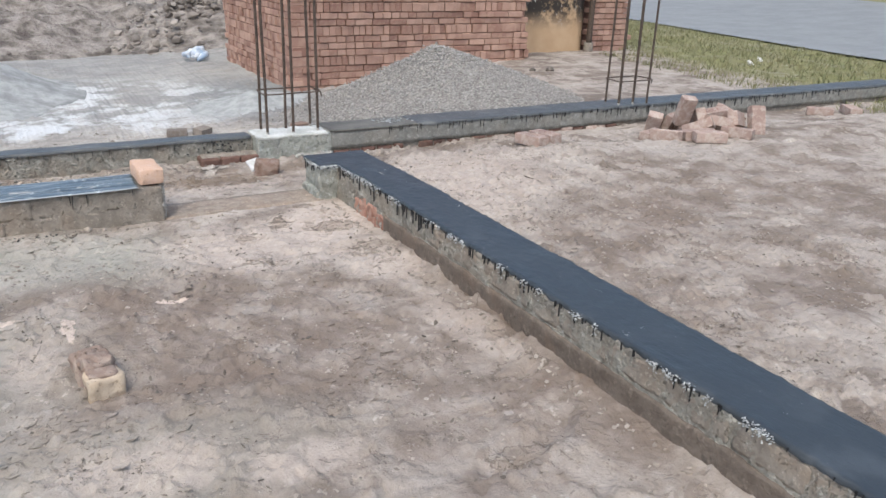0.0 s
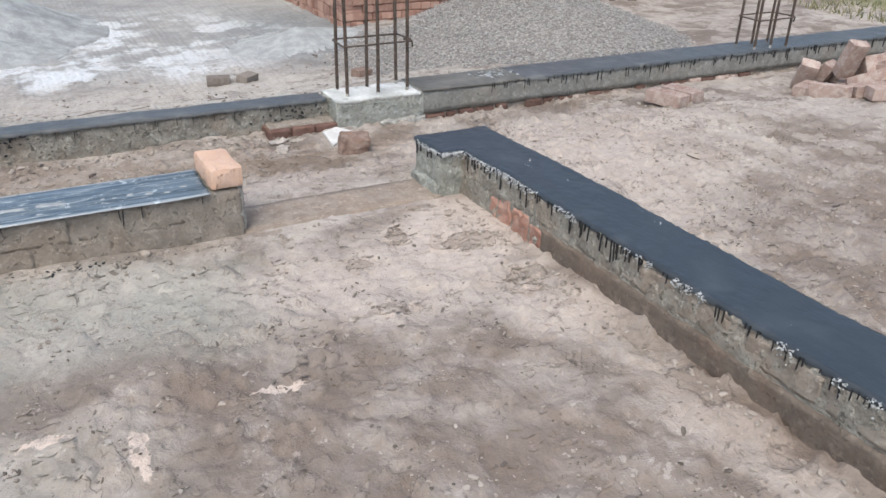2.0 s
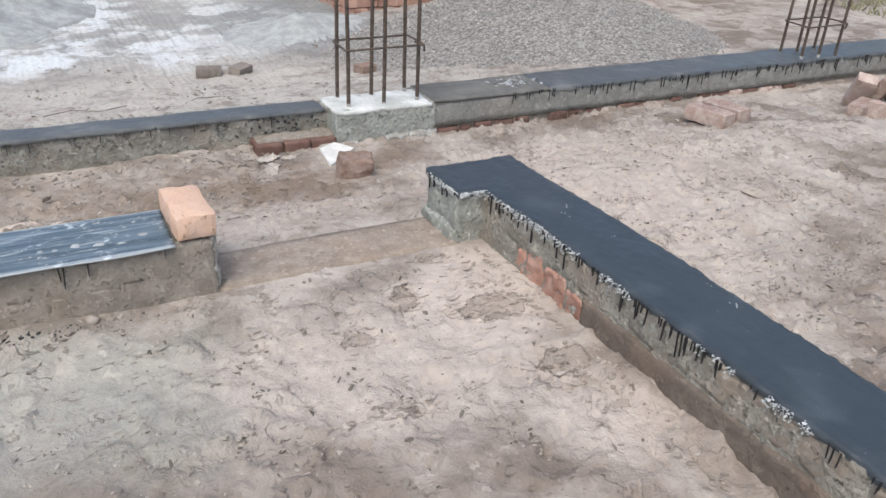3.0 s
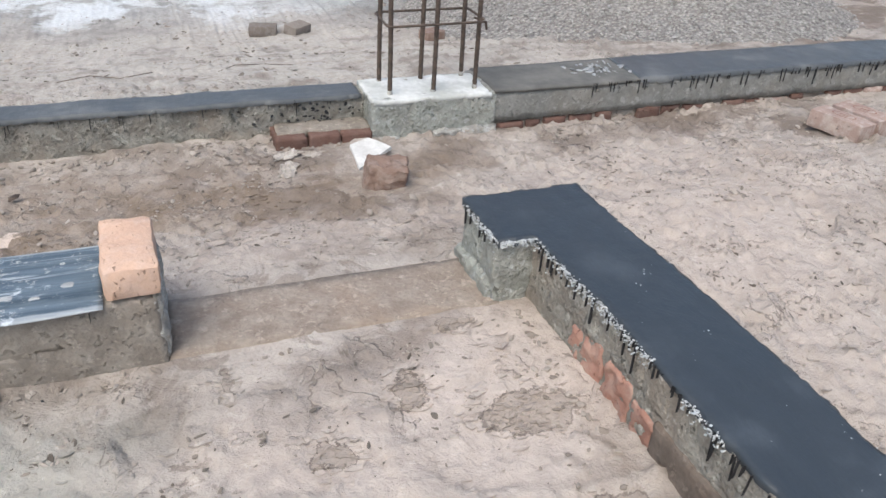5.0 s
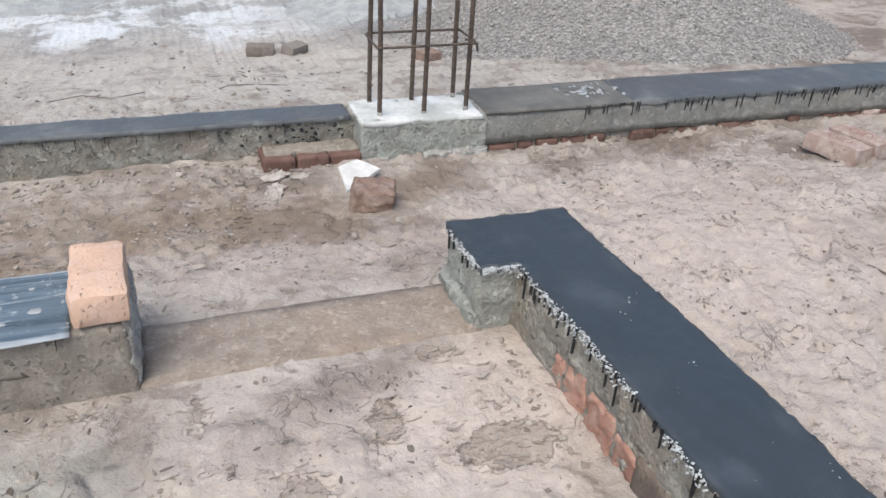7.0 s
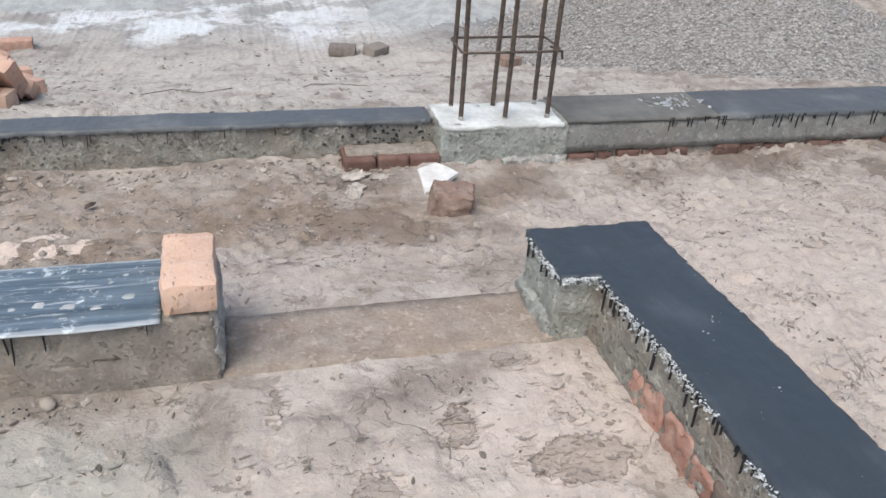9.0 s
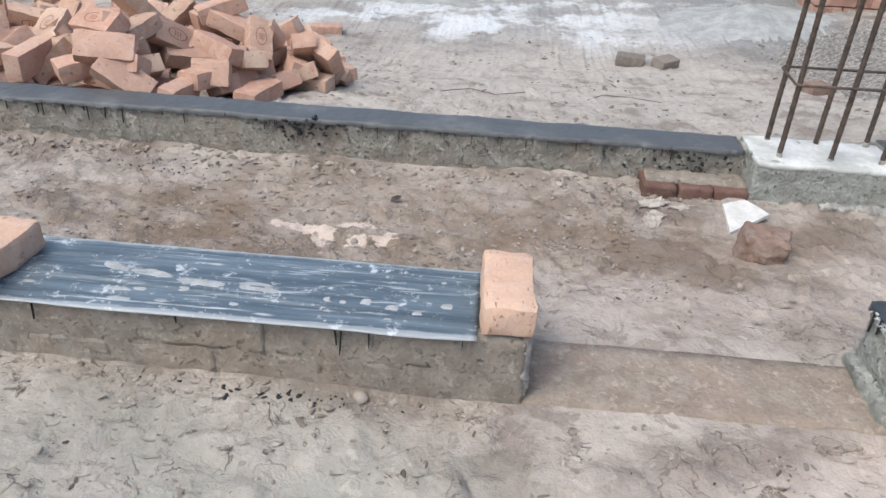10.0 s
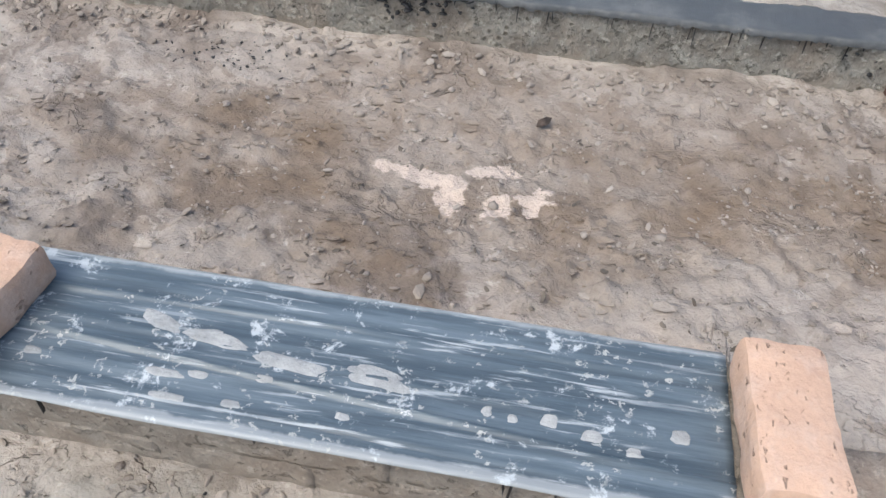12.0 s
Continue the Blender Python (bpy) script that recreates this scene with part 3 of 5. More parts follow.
def curled_plates(rng, count):
    """Thin pieces of dried mud with lifted edges, thickest along broken crust."""
    verts, faces = [], []
    made = 0
    while made < count:
        if rng.random() < 0.05:
            cx, cy, rx, ry = rng.choice(CRUSTS)
            a = rng.uniform(0, 6.3)
            x, y = cx + rx * math.cos(a) * rng.gauss(0.8, 0.35), cy + ry * math.sin(a) * rng.gauss(0.8, 0.35)
        else:
            x, y = rng.uniform(-1.2, 3.8), rng.uniform(1.3, 5.2)
            p = Vector((x, y, 12.0))
            edge = 1 if 4.25 < y < 5.2 and rng.random() < 0.5 else 0
            if noise.noise(p * 2.4) + 0.6 * noise.noise(p * 7.5) < rng.uniform(0.05, 0.6) - 0.3 * edge:
                continue
        if 1.42 < x < 1.85 or (3.9 < y < 4.2 and x < 1.45) or (abs(x - 0.1) < 0.25 and abs(y - 4.72) < 0.11 and rng.random() < 0.8):
            continue
        r, turn = 0.003 + 0.012 * rng.random() ** 2.6, rng.uniform(0, 6.3)
        n, tilt, way = rng.randint(5, 8), rng.uniform(0.0, 0.35), rng.uniform(0, 6.3)
        base, z = len(verts), ground_z(x, y) + 0.001
        rim = []
        for k in range(n):
            a = turn + 6.283 * k / n
            q = r * rng.uniform(0.6, 1.25)
            rim.append(Vector((x + 1.5 * q * math.cos(a), y + 0.8 * q * math.sin(a), z + q * tilt * math.cos(a - way) + rng.uniform(0.0005, 0.003))))
        verts += rim + [v - Vector((0, 0, 0.0028)) for v in rim] + [Vector((x, y, z))]
        faces += [(base + k, base + (k + 1) % n, base + 2 * n) for k in range(n)]
        faces += [(base + k, base + n + k, base + n + (k + 1) % n, base + (k + 1) % n) for k in range(n)]
        made += 1
    return verts, faces


tagged(new("mud_plates", mesh_of("mud_plates", *curled_plates(random.Random(19), 4600), SOIL, False)), "curled thin plates of dried mud lying on the soil", "mud plates", kind="stuff")
tagged(new("crust_flakes", mesh_of("crust_flakes", *lumps(rng, flakes, ICO, 0.3, 1.5), SHADOW_FLAKE, False)), "dark mud flakes standing in for small shadows on the ground", "mud flakes", kind="stuff")
tagged(new("soil_crumbs", mesh_of("soil_crumbs", *lumps(rng, places, ICO, 0.5), CRUMB, False)), "small dry soil crumbs and clods strewn over the ground", "soil crumbs", kind="stuff")


# ---- masonry: drips, specks and walls ----
def runs(rng, along, fixed, axis, out, top, count, lengths, width=(0.002, 0.005)):
    """Bitumen runs down a wall face. axis: 0 for a face along x, 1 for one along y; out: the way the face looks."""
    verts, faces = [], []
    for _ in range(count):
        a, length, w = rng.uniform(*along), rng.uniform(*lengths) * rng.random() ** 0.6, rng.uniform(*width)
        slant = rng.uniform(-0.08, 0.08)
        rings = 5
        base = len(verts)
        for k in range(rings):
            f = k / (rings - 1)
            ww = w * (1.2 - 0.55 * f) * (1.35 if k == rings - 2 else 1) * (0.3 if k == rings - 1 else 1)
            for c, d in ((-1, -0.4), (-0.4, 1), (0.4, 1), (1, -0.4)):
                u, o = a + slant * length * f + c * ww, fixed + out * (0.001 + d * 0.004)
                z = top - length * f + rng.uniform(-0.001, 0.001)
                verts.append(Vector((u, o, z)) if axis == 0 else Vector((o, u, z)))
        for k in range(rings - 1):
            for c in range(3):
                q = [base + k * 4 + c, base + k * 4 + c + 1, base + k * 4 + c + 5, base + k * 4 + c + 4]
                faces.append(q)
    return verts, faces


def coat(rects, z0, z1, seed, cell=0.0095):
    """A thin coat with a ragged rim over the union of rectangles (x0, x1, y0, y1)."""
    index, verts, faces, cells = {}, [], [], set()
    for x0, x1, y0, y1 in rects:
        cells |= {(i, j) for i in range(round(x0 / cell), round(x1 / cell)) for j in range(round(y0 / cell), round(y1 / cell))}

    def vert(i, j, low):
        key = (i, j, low)
        if key not in index:
            p = Vector((i * cell, j * cell, 0))
            s = p * 10 + Vector((seed, 0, 0))
            rim = not all(c in cells for c in ((i, j), (i - 1, j), (i, j - 1), (i - 1, j - 1)))
            d = noise.noise_vector(s) * 0.005 + (noise.noise_vector(s * 3.3) * 0.006 + noise.noise_vector(s * 8.5) * 0.004 if rim else Vector())
            z = z1 + 0.004 * noise.noise(p * 5 + Vector((0, 0, seed))) + 0.0012 * noise.noise(p * 38) - (0.003 + 0.003 * noise.noise(s * 6) if rim else 0)
            index[key] = len(verts)
            verts.append(Vector((p.x + d.x, p.y + d.y, z0 - abs(d.z) * 1.6 if low else z)))
        return index[key]

    for i, j in sorted(cells):
        faces.append((vert(i, j, 0), vert(i + 1, j, 0), vert(i + 1, j + 1, 0), vert(i, j + 1, 0)))
        for (a, b), (c, d), off in (((0, 0), (1, 0), (0, -1)), ((1, 0), (1, 1), (1, 0)), ((1, 1), (0, 1), (0, 1)), ((0, 1), (0, 0), (-1, 0))):
            if (i + off[0], j + off[1]) not in cells:
                faces.append((vert(i + a, j + b, 0), vert(i + a, j + b, 1), vert(i + c, j + d, 1), vert(i + c, j + d, 0)))
    return verts, faces


# low wall with a fresh bitumen coat, with its short return at the end
def bowed(geo):
    """The wall's gentle bow towards its free end."""
    return [Vector(v) + Vector((0.024 * smooth(4.1, 3.5, v[1]), 0, 0)) for v in geo[0]], geo[1]


rng = random.Random(11)
coated_wall = empty("wall_coated", pose(0, 0, 0), "low masonry wall with black bitumen damp-proof coat on top", "wall", kind="structure")
part("masonry", bowed(rough_box(1.522, 1.757, -2.5, 4.172, -0.12, 0.182, 0.0135, 0.0065, 13, 1.0, 0.008)), MORTAR, coated_wall, "rough grey mortar face")
part("return_pier", joined(rough_box(1.428, 1.54, 3.949, 4.176, -0.12, 0.180, 0.010, 0.009, 15, 4.0, 0.008), rough_box(1.414, 1.54, 3.962, 4.195, -0.12, 0.055, 0.010, 0.011, 17, 9.0, 0.02)), CONCRETE, coated_wall, "pale green-grey mortar pier at the wall end")
part("bitumen_coat", bowed(coat(((1.516, 1.764, -2.5, 4.184), (1.424, 1.54, 3.944, 4.184)), 0.178, 0.1935, 2.0)), BITUMEN, coated_wall, "black bitumen coat with ragged edge")
part("bitumen_runs", bowed(joined(runs(rng, (0.8, 3.93), 1.5145, 1, -1, 0.188, 90, (0.012, 0.05), (0.0005, 0.0012)), runs(rng, (2.9, 3.9), 1.5145, 1, -1, 0.188, 40, (0.04, 0.09), (0.0005, 0.0014)), runs(rng, (3.96, 4.16), 1.424, 1, -1, 0.186, 12, (0.02, 0.07), (0.001, 0.0025)))), DRIP, coated_wall, "thin black runs")
specks = []
for _ in range(4200):
    y = rng.uniform(0.9, 3.94)
    if noise.noise(Vector((y * 9, 0.3, 0))) + 0.6 * noise.noise(Vector((y * 31, 0.7, 0))) > 0.15 - 0.50 * smooth(2.4, 3.4, y):
        specks.append(((1.517 + rng.gauss(0, 0.0065), y, 0.1905 - abs(rng.gauss(0, 0.012))), rng.uniform(0.0009, 0.0036)))
for _ in range(230):
    specks.append(((rng.uniform(1.425, 1.52), 3.944 + rng.gauss(0, 0.004), 0.188 - abs(rng.gauss(0, 0.007))), rng.uniform(0.0015, 0.005)))
    specks.append(((1.424 + rng.gauss(0, 0.004), rng.uniform(3.95, 4.15), 0.188 - abs(rng.gauss(0, 0.009))), rng.uniform(0.0015, 0.0045)))
for _ in range(26):
    cx, cy = rng.uniform(1.54, 1.75), rng.uniform(0.9, 4.1)
    for _ in range(rng.randint(2, 7)):
        specks.append(((cx + rng.gauss(0, 0.006), cy + rng.gauss(0, 0.012), 0.1925), rng.uniform(0.0009, 0.0026)))
for _ in range(160):
    y = rng.choice((4.1, 3.7, 3.4, 3.1, 2.5, 1.9)) + rng.gauss(0, 0.06)
    specks.append(((1.764 + rng.gauss(0, 0.003), min(y, 4.17), 0.1895 - abs(rng.gauss(0, 0.004))), rng.uniform(0.001, 0.0035)))
tagged(part("mortar_specks", bowed(lumps(rng, specks, ICO, 0.7)), SPLASH, coated_wall, "whitish dried mortar specks", False), kind="stuff")
for k in range(13):
    y = 0.865 + 0.237 * k
    if y + 0.229 < 3.95:
        part("brick", bowed(rough_box(1.5215 + rng.uniform(-0.002, 0.002), 1.55, y, y + 0.229, 0.083, 0.166, 0.0125, 0.0055, 17, 44 + k, 0.006)), MORTAR if y > 2.8 else MORTAR_DAMP, coated_wall, "mortar-smeared brick")
part("damp_skirt", bowed(rough_box(1.5135, 1.55, 0.5, 3.41, -0.08, 0.076, 0.014, 0.006, 9, 5.5, 0.010)), MORTAR_WET, coated_wall, "smooth brown damp foot")
# bare brick low on the face
for k, (y0, y1, z1) in enumerate(((3.40, 3.485, 0.060), (3.492, 3.60, 0.082), (3.607, 3.69, 0.094), (3.697, 3.745, 0.075))):
    part("brick", bowed(rough_box(1.517, 1.55, y0, y1, -0.04, z1, 0.008, 0.009, 28, 7.0 + k, 0.012)), BRICK_SALMON, coated_wall, "bare salmon-red brick")

# low wall under the plastic film
film_wall = empty("wall_with_film", pose(0, 0, 0), "low mortar-faced brick wall, damp towards the ground", "wall", kind="structure")
part("masonry", rough_box(-3.2, 0.648, 3.939, 4.172, -0.14, 0.176, 0.0145, 0.006, 14, 6.0, 0.006), MORTAR_DAMP, film_wall)
for row, (z0, z1) in enumerate(((-0.02, 0.080), (0.089, 0.168))):
    for k in range(9):
        x = -1.42 + 0.115 * row + 0.234 * k
        if x + 0.229 < 0.648:
            part("brick", rough_box(x, x + 0.229, 3.9402 + rng.uniform(-0.0018, 0.0018) - 0.0012 * (1 - row), 3.96, z0 - 0.002, z1 + 0.003, 0.014, 0.0042, 16, 11 + k + 9 * row, 0.003), MORTAR_DAMP, film_wall, "mortar-smeared brick")
part("end_mortar", rough_box(0.634, 0.656, 3.943, 4.168, 0.01, 0.196, 0.010, 0.009, 26, 3.3, 0.006), MORTAR_PALE, film_wall, "pale crumbly mortar on the wall end")
part("bitumen_runs", runs(rng, (-0.6, 0.6), 3.931, 0, -1, 0.175, 9, (0.03, 0.09), (0.001, 0.002)), DRIP, film_wall, "thin black runs")

# flush screed strip across the doorway
part_geo = rough_box(0.65, 1.45, 3.945, 4.168, -0.12, 0.012, 0.03, 0.003, 7, 2.0, 0.005)
tagged(new("doorway_strip", mesh_of("doorway_strip", *part_geo, SCREED)), "smoothed brown mortar strip flush across the doorway", "threshold", kind="structure")

# long low wall behind, half a brick thick
rng = random.Random(21)
back_wall = empty("wall_back", pose(0, 0, 0), "low mortar-faced wall with black bitumen top, half a brick thick", "wall", kind="structure")
part("masonry", rough_box(-4.2, 1.47, 5.295, 5.418, -0.25, 0.060, 0.016, 0.0075, 12, 9.0, 0.008), MORTAR, back_wall)
part("bitumen_coat", coat(((-4.2, 1.445, 5.286, 5.424),), 0.054, 0.069, 5.0), BITUMEN_SKYLIT, back_wall, "black bitumen coat")
part("bitumen_runs", runs(rng, (-1.8, 1.42), 5.289, 0, -1, 0.064, 90, (0.01, 0.09), (0.0006, 0.0018)), DRIP, back_wall, "thin black runs")
for k, x in enumerate((1.09, 1.215, 1.34)):
    part("brick", rough_box(x, x + 0.117, 5.165, 5.30, -0.115, -0.037, 0.012, 0.0035, 18, 3.0 + k, 0.004), BRICK_RED, back_wall, "bare brick of the footing")
part("mortar_bed", rough_box(1.10, 1.46, 5.20, 5.30, -0.06, -0.028, 0.015, 0.007, 18, 1.0, 0.006), MORTAR_DAMP, back_wall)
clots = [((-0.13 + rng.gauss(0, 0.07), 5.284, 0.03 + rng.gauss(0, 0.022)), rng.uniform(0.003, 0.011)) for _ in range(60)]
clots += [((1.25 + rng.gauss(0, 0.12), 5.284, 0.0 + rng.gauss(0, 0.03)), rng.uniform(0.003, 0.009)) for _ in range(60)]
tagged(part("bitumen_splashes", lumps(rng, clots), DRIP, back_wall, "black splashes"), kind="stuff")

# thicker wall on the other side of the column
side_wall = empty("wall_side", pose(0, 0, 0), "low brick wall with grey mortar skirt and black bitumen top", "wall", kind="structure")
part("masonry", joined(rough_box(1.93, 8.45, 5.172, 5.44, -0.05, 0.082, 0.035, 0.006, 8, 2.5, 0.010), rough_box(8.2, 8.45, -3.0, 5.18, -0.2, 0.082, 0.06, 0.008, 8, 2.7, 0.010)), MORTAR_SMOOTH, side_wall)
part("footing", rough_box(1.95, 8.4, 5.19, 5.43, -0.3, -0.03, 0.06, 0.006, 8, 3.5), MORTAR_DAMP, side_wall)
part("bitumen_coat", coat(((2.62, 8.45, 5.166, 5.446), (8.2, 8.456, -1.0, 5.17)), 0.072, 0.0905, 8.0, 0.018), BITUMEN_SKYLIT, side_wall, "black bitumen coat")
part("bare_top", rough_box(1.955, 2.64, 5.166, 5.446, 0.07, 0.0865, 0.025, 0.004, 9, 4.4, 0.005), THIN_COAT, side_wall, "bare brownish mortar top")
part("bitumen_runs", runs(rng, (2.4, 7.5), 5.168, 0, -1, 0.084, 240, (0.01, 0.09), (0.0006, 0.0018)), DRIP, side_wall, "thin black runs")
x = 1.985
for k in range(22):
    w = rng.choice((0.072, 0.114, 0.114, 0.10))
    if k not in (5, 9, 14):
        part("brick", rough_box(x, x + w, 5.166 + rng.uniform(0, 0.014), 5.26, -0.115, -0.048 + rng.uniform(-0.012, 0.004), 0.02, 0.006, 22, k * 1.3, 0.006), rng.choice((BRICK_RED, BRICK_RED, BRICK_DUSTY)), side_wall, "bare brick of the footing")
    x += w + 0.014

# concrete column stub
column = empty("column_base", pose(0, 0, 0), "pale concrete column stub with whitish top between the low walls", "column", kind="structure")
part("concrete", rough_box(1.455, 1.965, 5.164, 5.42, -0.3, 0.076, 0.0125, 0.007, 14, 5.2, 0.008), CONCRETE, column)
part("laitance", rough_box(1.458, 1.945, 5.163, 5.405, 0.060, 0.0815, 0.012, 0.0055, 16, 6.1, 0.005), LAITANCE, column, "white cement laitance")
part("mortar_splash", joined(rough_box(1.70, 1.97, 5.142, 5.19, -0.13, -0.050, 0.010, 0.014, 20, 2.1, 0.012), rough_box(1.47, 1.56, 5.145, 5.18, -0.12, -0.065, 0.010, 0.013, 20, 8.1, 0.010)), MORTAR_PALE, column, "pale thrown mortar at the foot")


# ---- reinforcement ----
def bar(p, q, radius, rng, ribs=True):
    """A ribbed bar from p to q."""
    p, q = Vector(p), Vector(q)
    way = (q - p).normalized()
    u = way.orthogonal().normalized()
    v = way.cross(u)
    count = max(2, int((q - p).length / 0.011)) if ribs else 6
    verts, faces = [], []
    for k in range(count + 1):
        c = p + (q - p) * k / count + (u * noise.noise(Vector((k * 0.02, p.x * 7, p.y * 9))) * 0.008 if ribs else Vector())
        r = radius * (1.13 if ribs and k % 2 else 1.0)
        for s in range(8):
            a = s * math.pi / 4 + 0.25 * k
            verts.append(c + (u * math.cos(a) + v * math.sin(a)) * r)
    for k in range(count):
        for s in range(8):
            faces.append((k * 8 + s, k * 8 + (s + 1) % 8, k * 8 + 8 + (s + 1) % 8, k * 8 + 8 + s))
    faces += [tuple(range(7, -1, -1)), tuple(range(count * 8, count * 8 + 8))]
    return verts, faces


def tie(points, radius):
    """A bent wire through the points."""
    geo = [bar(a, b, radius, None, False) for a, b in zip(points, points[1:])]
    geo += [([Vector(p) + Vector(v) * radius * 1.05 for v in ICO[0]], ICO[1]) for p in points[1:-1]]
    return joined(*geo)


def cage(x, y, z, xs, ys, height, ring, label):
    ob = empty("rebar_cage", pose(x, y, z), label, "rebar", "column reinforcement")
    r = random.Random(int(x * 100))
    for gy in ys:
        for gx in xs:
            lean = (r.uniform(-0.02, 0.02), r.uniform(-0.015, 0.015))
            part("cement_smear", bar((gx, gy, -0.03), (gx, gy, r.uniform(0.008, 0.030)), 0.0102, None, False), MORTAR_PALE, ob, "pale cement on the bar foot")
            part("bar", bar((gx, gy, -0.05), (gx + lean[0], gy + lean[1], height), 0.0088, r), RUST, ob)
    a, b, c, d = xs[0] - 0.014, xs[-1] + 0.014, ys[0] - 0.014, ys[-1] + 0.014
    h = ring
    part("tie", tie([(b + 0.02, c + 0.02, h - 0.03), (b + 0.006, c, h + 0.004), (a + 0.015, c, h), (a, c + 0.015, h), (a, d - 0.01, h + 0.006), (a + 0.01, d, h + 0.008), (b - 0.01, d, h + 0.01), (b, d - 0.01, h + 0.01), (b, c + 0.006, h + 0.012), (b - 0.03, c + 0.03, h + 0.012)], 0.0048), RUST, ob, "bent steel tie")
    return ob


cage(1.54, 5.225, 0.08, (0.0, 0.175, 0.35), (0.0, 0.148), 1.9, 0.262, "six rusty ribbed steel bars with a tie in the column stub")
cage(4.52, 5.20, 0.085, (0.0, 0.155, 0.31), (0.0, 0.165), 1.9, 0.20, "six rusty steel bars with a tie in the low wall")

# ---- plastic film on the low wall, held down by two bricks ----
def film_z(x, y):
    v = y - 3.918
    z = 0.1845 + 0.0022 * noise.noise(Vector((x * 1.6, y * 42, 0))) + 0.0012 * noise.noise(Vector((x * 5, y * 90, 4)))
    for y0, slope, wide, high in ((4.005, -0.066, 0.0035, 0.010), (4.015, -0.062, 0.0025, 0.005), (4.118, 0.015, 0.004, 0.006), (4.045, -0.045, 0.003, 0.003), (3.955, -0.03, 0.004, 0.003), (4.150, 0.01, 0.005, 0.003)):
        d = (y - y0 - slope * x) / wide
        z += high * math.exp(-d * d) * (0.6 + 0.4 * noise.noise(Vector((x * 3, y0 * 50, 1))))
    z -= 0.005 * smooth(0.006, -0.004, v) + 0.012 * smooth(4.176, 4.188, y)
    return z


nx, ny = 170, 64
fv = [Vector((-1.55 + 2.09 * i / nx, 3.918 + (0.268 + 0.006 * noise.noise(Vector((i * 0.05, 0, 2)))) * j / ny + 0.004 * noise.noise(Vector((i * 0.06, 9, 0))) * (1 - j / ny), 0)) for j in range(ny + 1) for i in range(nx + 1)]
for v in fv:
    v.z = film_z(v.x, v.y)
ff = [(j * (nx + 1) + i, j * (nx + 1) + i + 1, (j + 1) * (nx + 1) + i + 1, (j + 1) * (nx + 1) + i) for j in range(ny) for i in range(nx)]
film = tagged(new("plastic_film", mesh_of("plastic_film", fv, ff, FILM)), "wrinkled grey-blue polythene film with cement splashes on the low wall", "plastic film")
thick = film.modifiers.new("thickness", "SOLIDIFY")
thick.thickness = 0.0015
thick.offset = -1
for x, y, lx, ly, turn in ((0.052, 4.042, 0.050, 0.018, -7), (-0.075, 4.041, 0.058, 0.012, -7), (-0.283, 4.078, 0.040, 0.013, -16), (-0.185, 4.061, 0.048, 0.012, -6), (-0.215, 4.070, 0.03, 0.006, 10), (-0.241, 3.994, 0.030, 0.007, 0), (-0.193, 3.999, 0.016, 0.006, 0), (0.296, 4.020, 0.013, 0.011, 0), (0.354, 4.007, 0.015, 0.009, 5), (0.211, 4.019, 0.008, 0.008, 0), (0.247, 4.014, 0.008, 0.007, 0), (0.470, 4.028, 0.014, 0.012, 0), (-0.222, 3.958, 0.026, 0.006, 0), (-0.132, 3.963, 0.014, 0.007, 0), (-0.437, 3.994, 0.014, 0.007, 0), (0.41, 3.993, 0.012, 0.008, 0), (-0.10, 4.008, 0.012, 0.005, 0), (0.02, 3.973, 0.010, 0.006, 0)):
    v, f = [], []
    rings = 18
    t = radians(turn)
    for k, (s, h) in enumerate(((1.0, 0.0), (0.85, 0.0009), (0.4, 0.0012))):
        for a in range(rings):
            w = 2 * math.pi * a / rings
            g = s * (1 + 0.35 * noise.noise(Vector((math.cos(w) * 1.3 + x * 30, math.sin(w) * 1.3, y * 20))))
            px, py = lx * g * math.copysign(abs(math.cos(w)) ** 0.7, math.cos(w)), ly * g * math.copysign(abs(math.sin(w)) ** 0.7, math.sin(w))
            qx, qy = x + px * math.cos(t) - py * math.sin(t), y + px * math.sin(t) + py * math.cos(t)
            v.append(Vector((qx, qy, film_z(qx, qy) + h - 0.0004)))
    for k in range(2):
        for a in range(rings):
            f.append((k * rings + a, k * rings + (a + 1) % rings, (k + 1) * rings + (a + 1) % rings, (k + 1) * rings + a))
    f.append(tuple(range(2 * rings, 3 * rings)))
    part("cement_patch", (v, f), PATCH, film, "dried grey cement patch")


# ---- bricks ----
L, B, H = 0.229, 0.112, 0.074


def crisp(name, geo, material):
    """A mesh that is smooth but for its edges."""
    me = mesh_of(name, *geo, material)
    me.set_sharp_from_angle(angle=radians(32))
    return me


def brick_mesh(seed, material, cut=1.0, wear=0.006, amp=0.0035):
    return crisp("brick", rough_box(-L / 2, L / 2 * (2 * cut - 1), -B / 2, B / 2, 0, H, 0.016, amp, 22, seed, wear), material)


def stamp_mesh():
    """An oval outline with two short strokes, pressed into a brick's face."""
    v, f = [], []
    n = 22
    for k in range(n):
        a = 2 * math.pi * k / n
        for r in (1.0, 0.9):
            v.append(Vector((0.052 * r * math.cos(a), 0.026 * r * math.sin(a), H + 0.0028)))
    f = [(2 * k, 2 * ((k + 1) % n), 2 * ((k + 1) % n) + 1, 2 * k + 1) for k in range(n)]
    for x in (-0.014, 0.0, 0.014):
        b = len(v)
        v += [Vector((x - 0.002, -0.010, H + 0.0028)), Vector((x + 0.002, -0.010, H + 0.0028)), Vector((x + 0.002, 0.010, H + 0.0028)), Vector((x - 0.002, 0.010, H + 0.0028))]
        f.append((b, b + 1, b + 2, b + 3))
    me = mesh_of("stamp", v, f, STAMP)
    return me


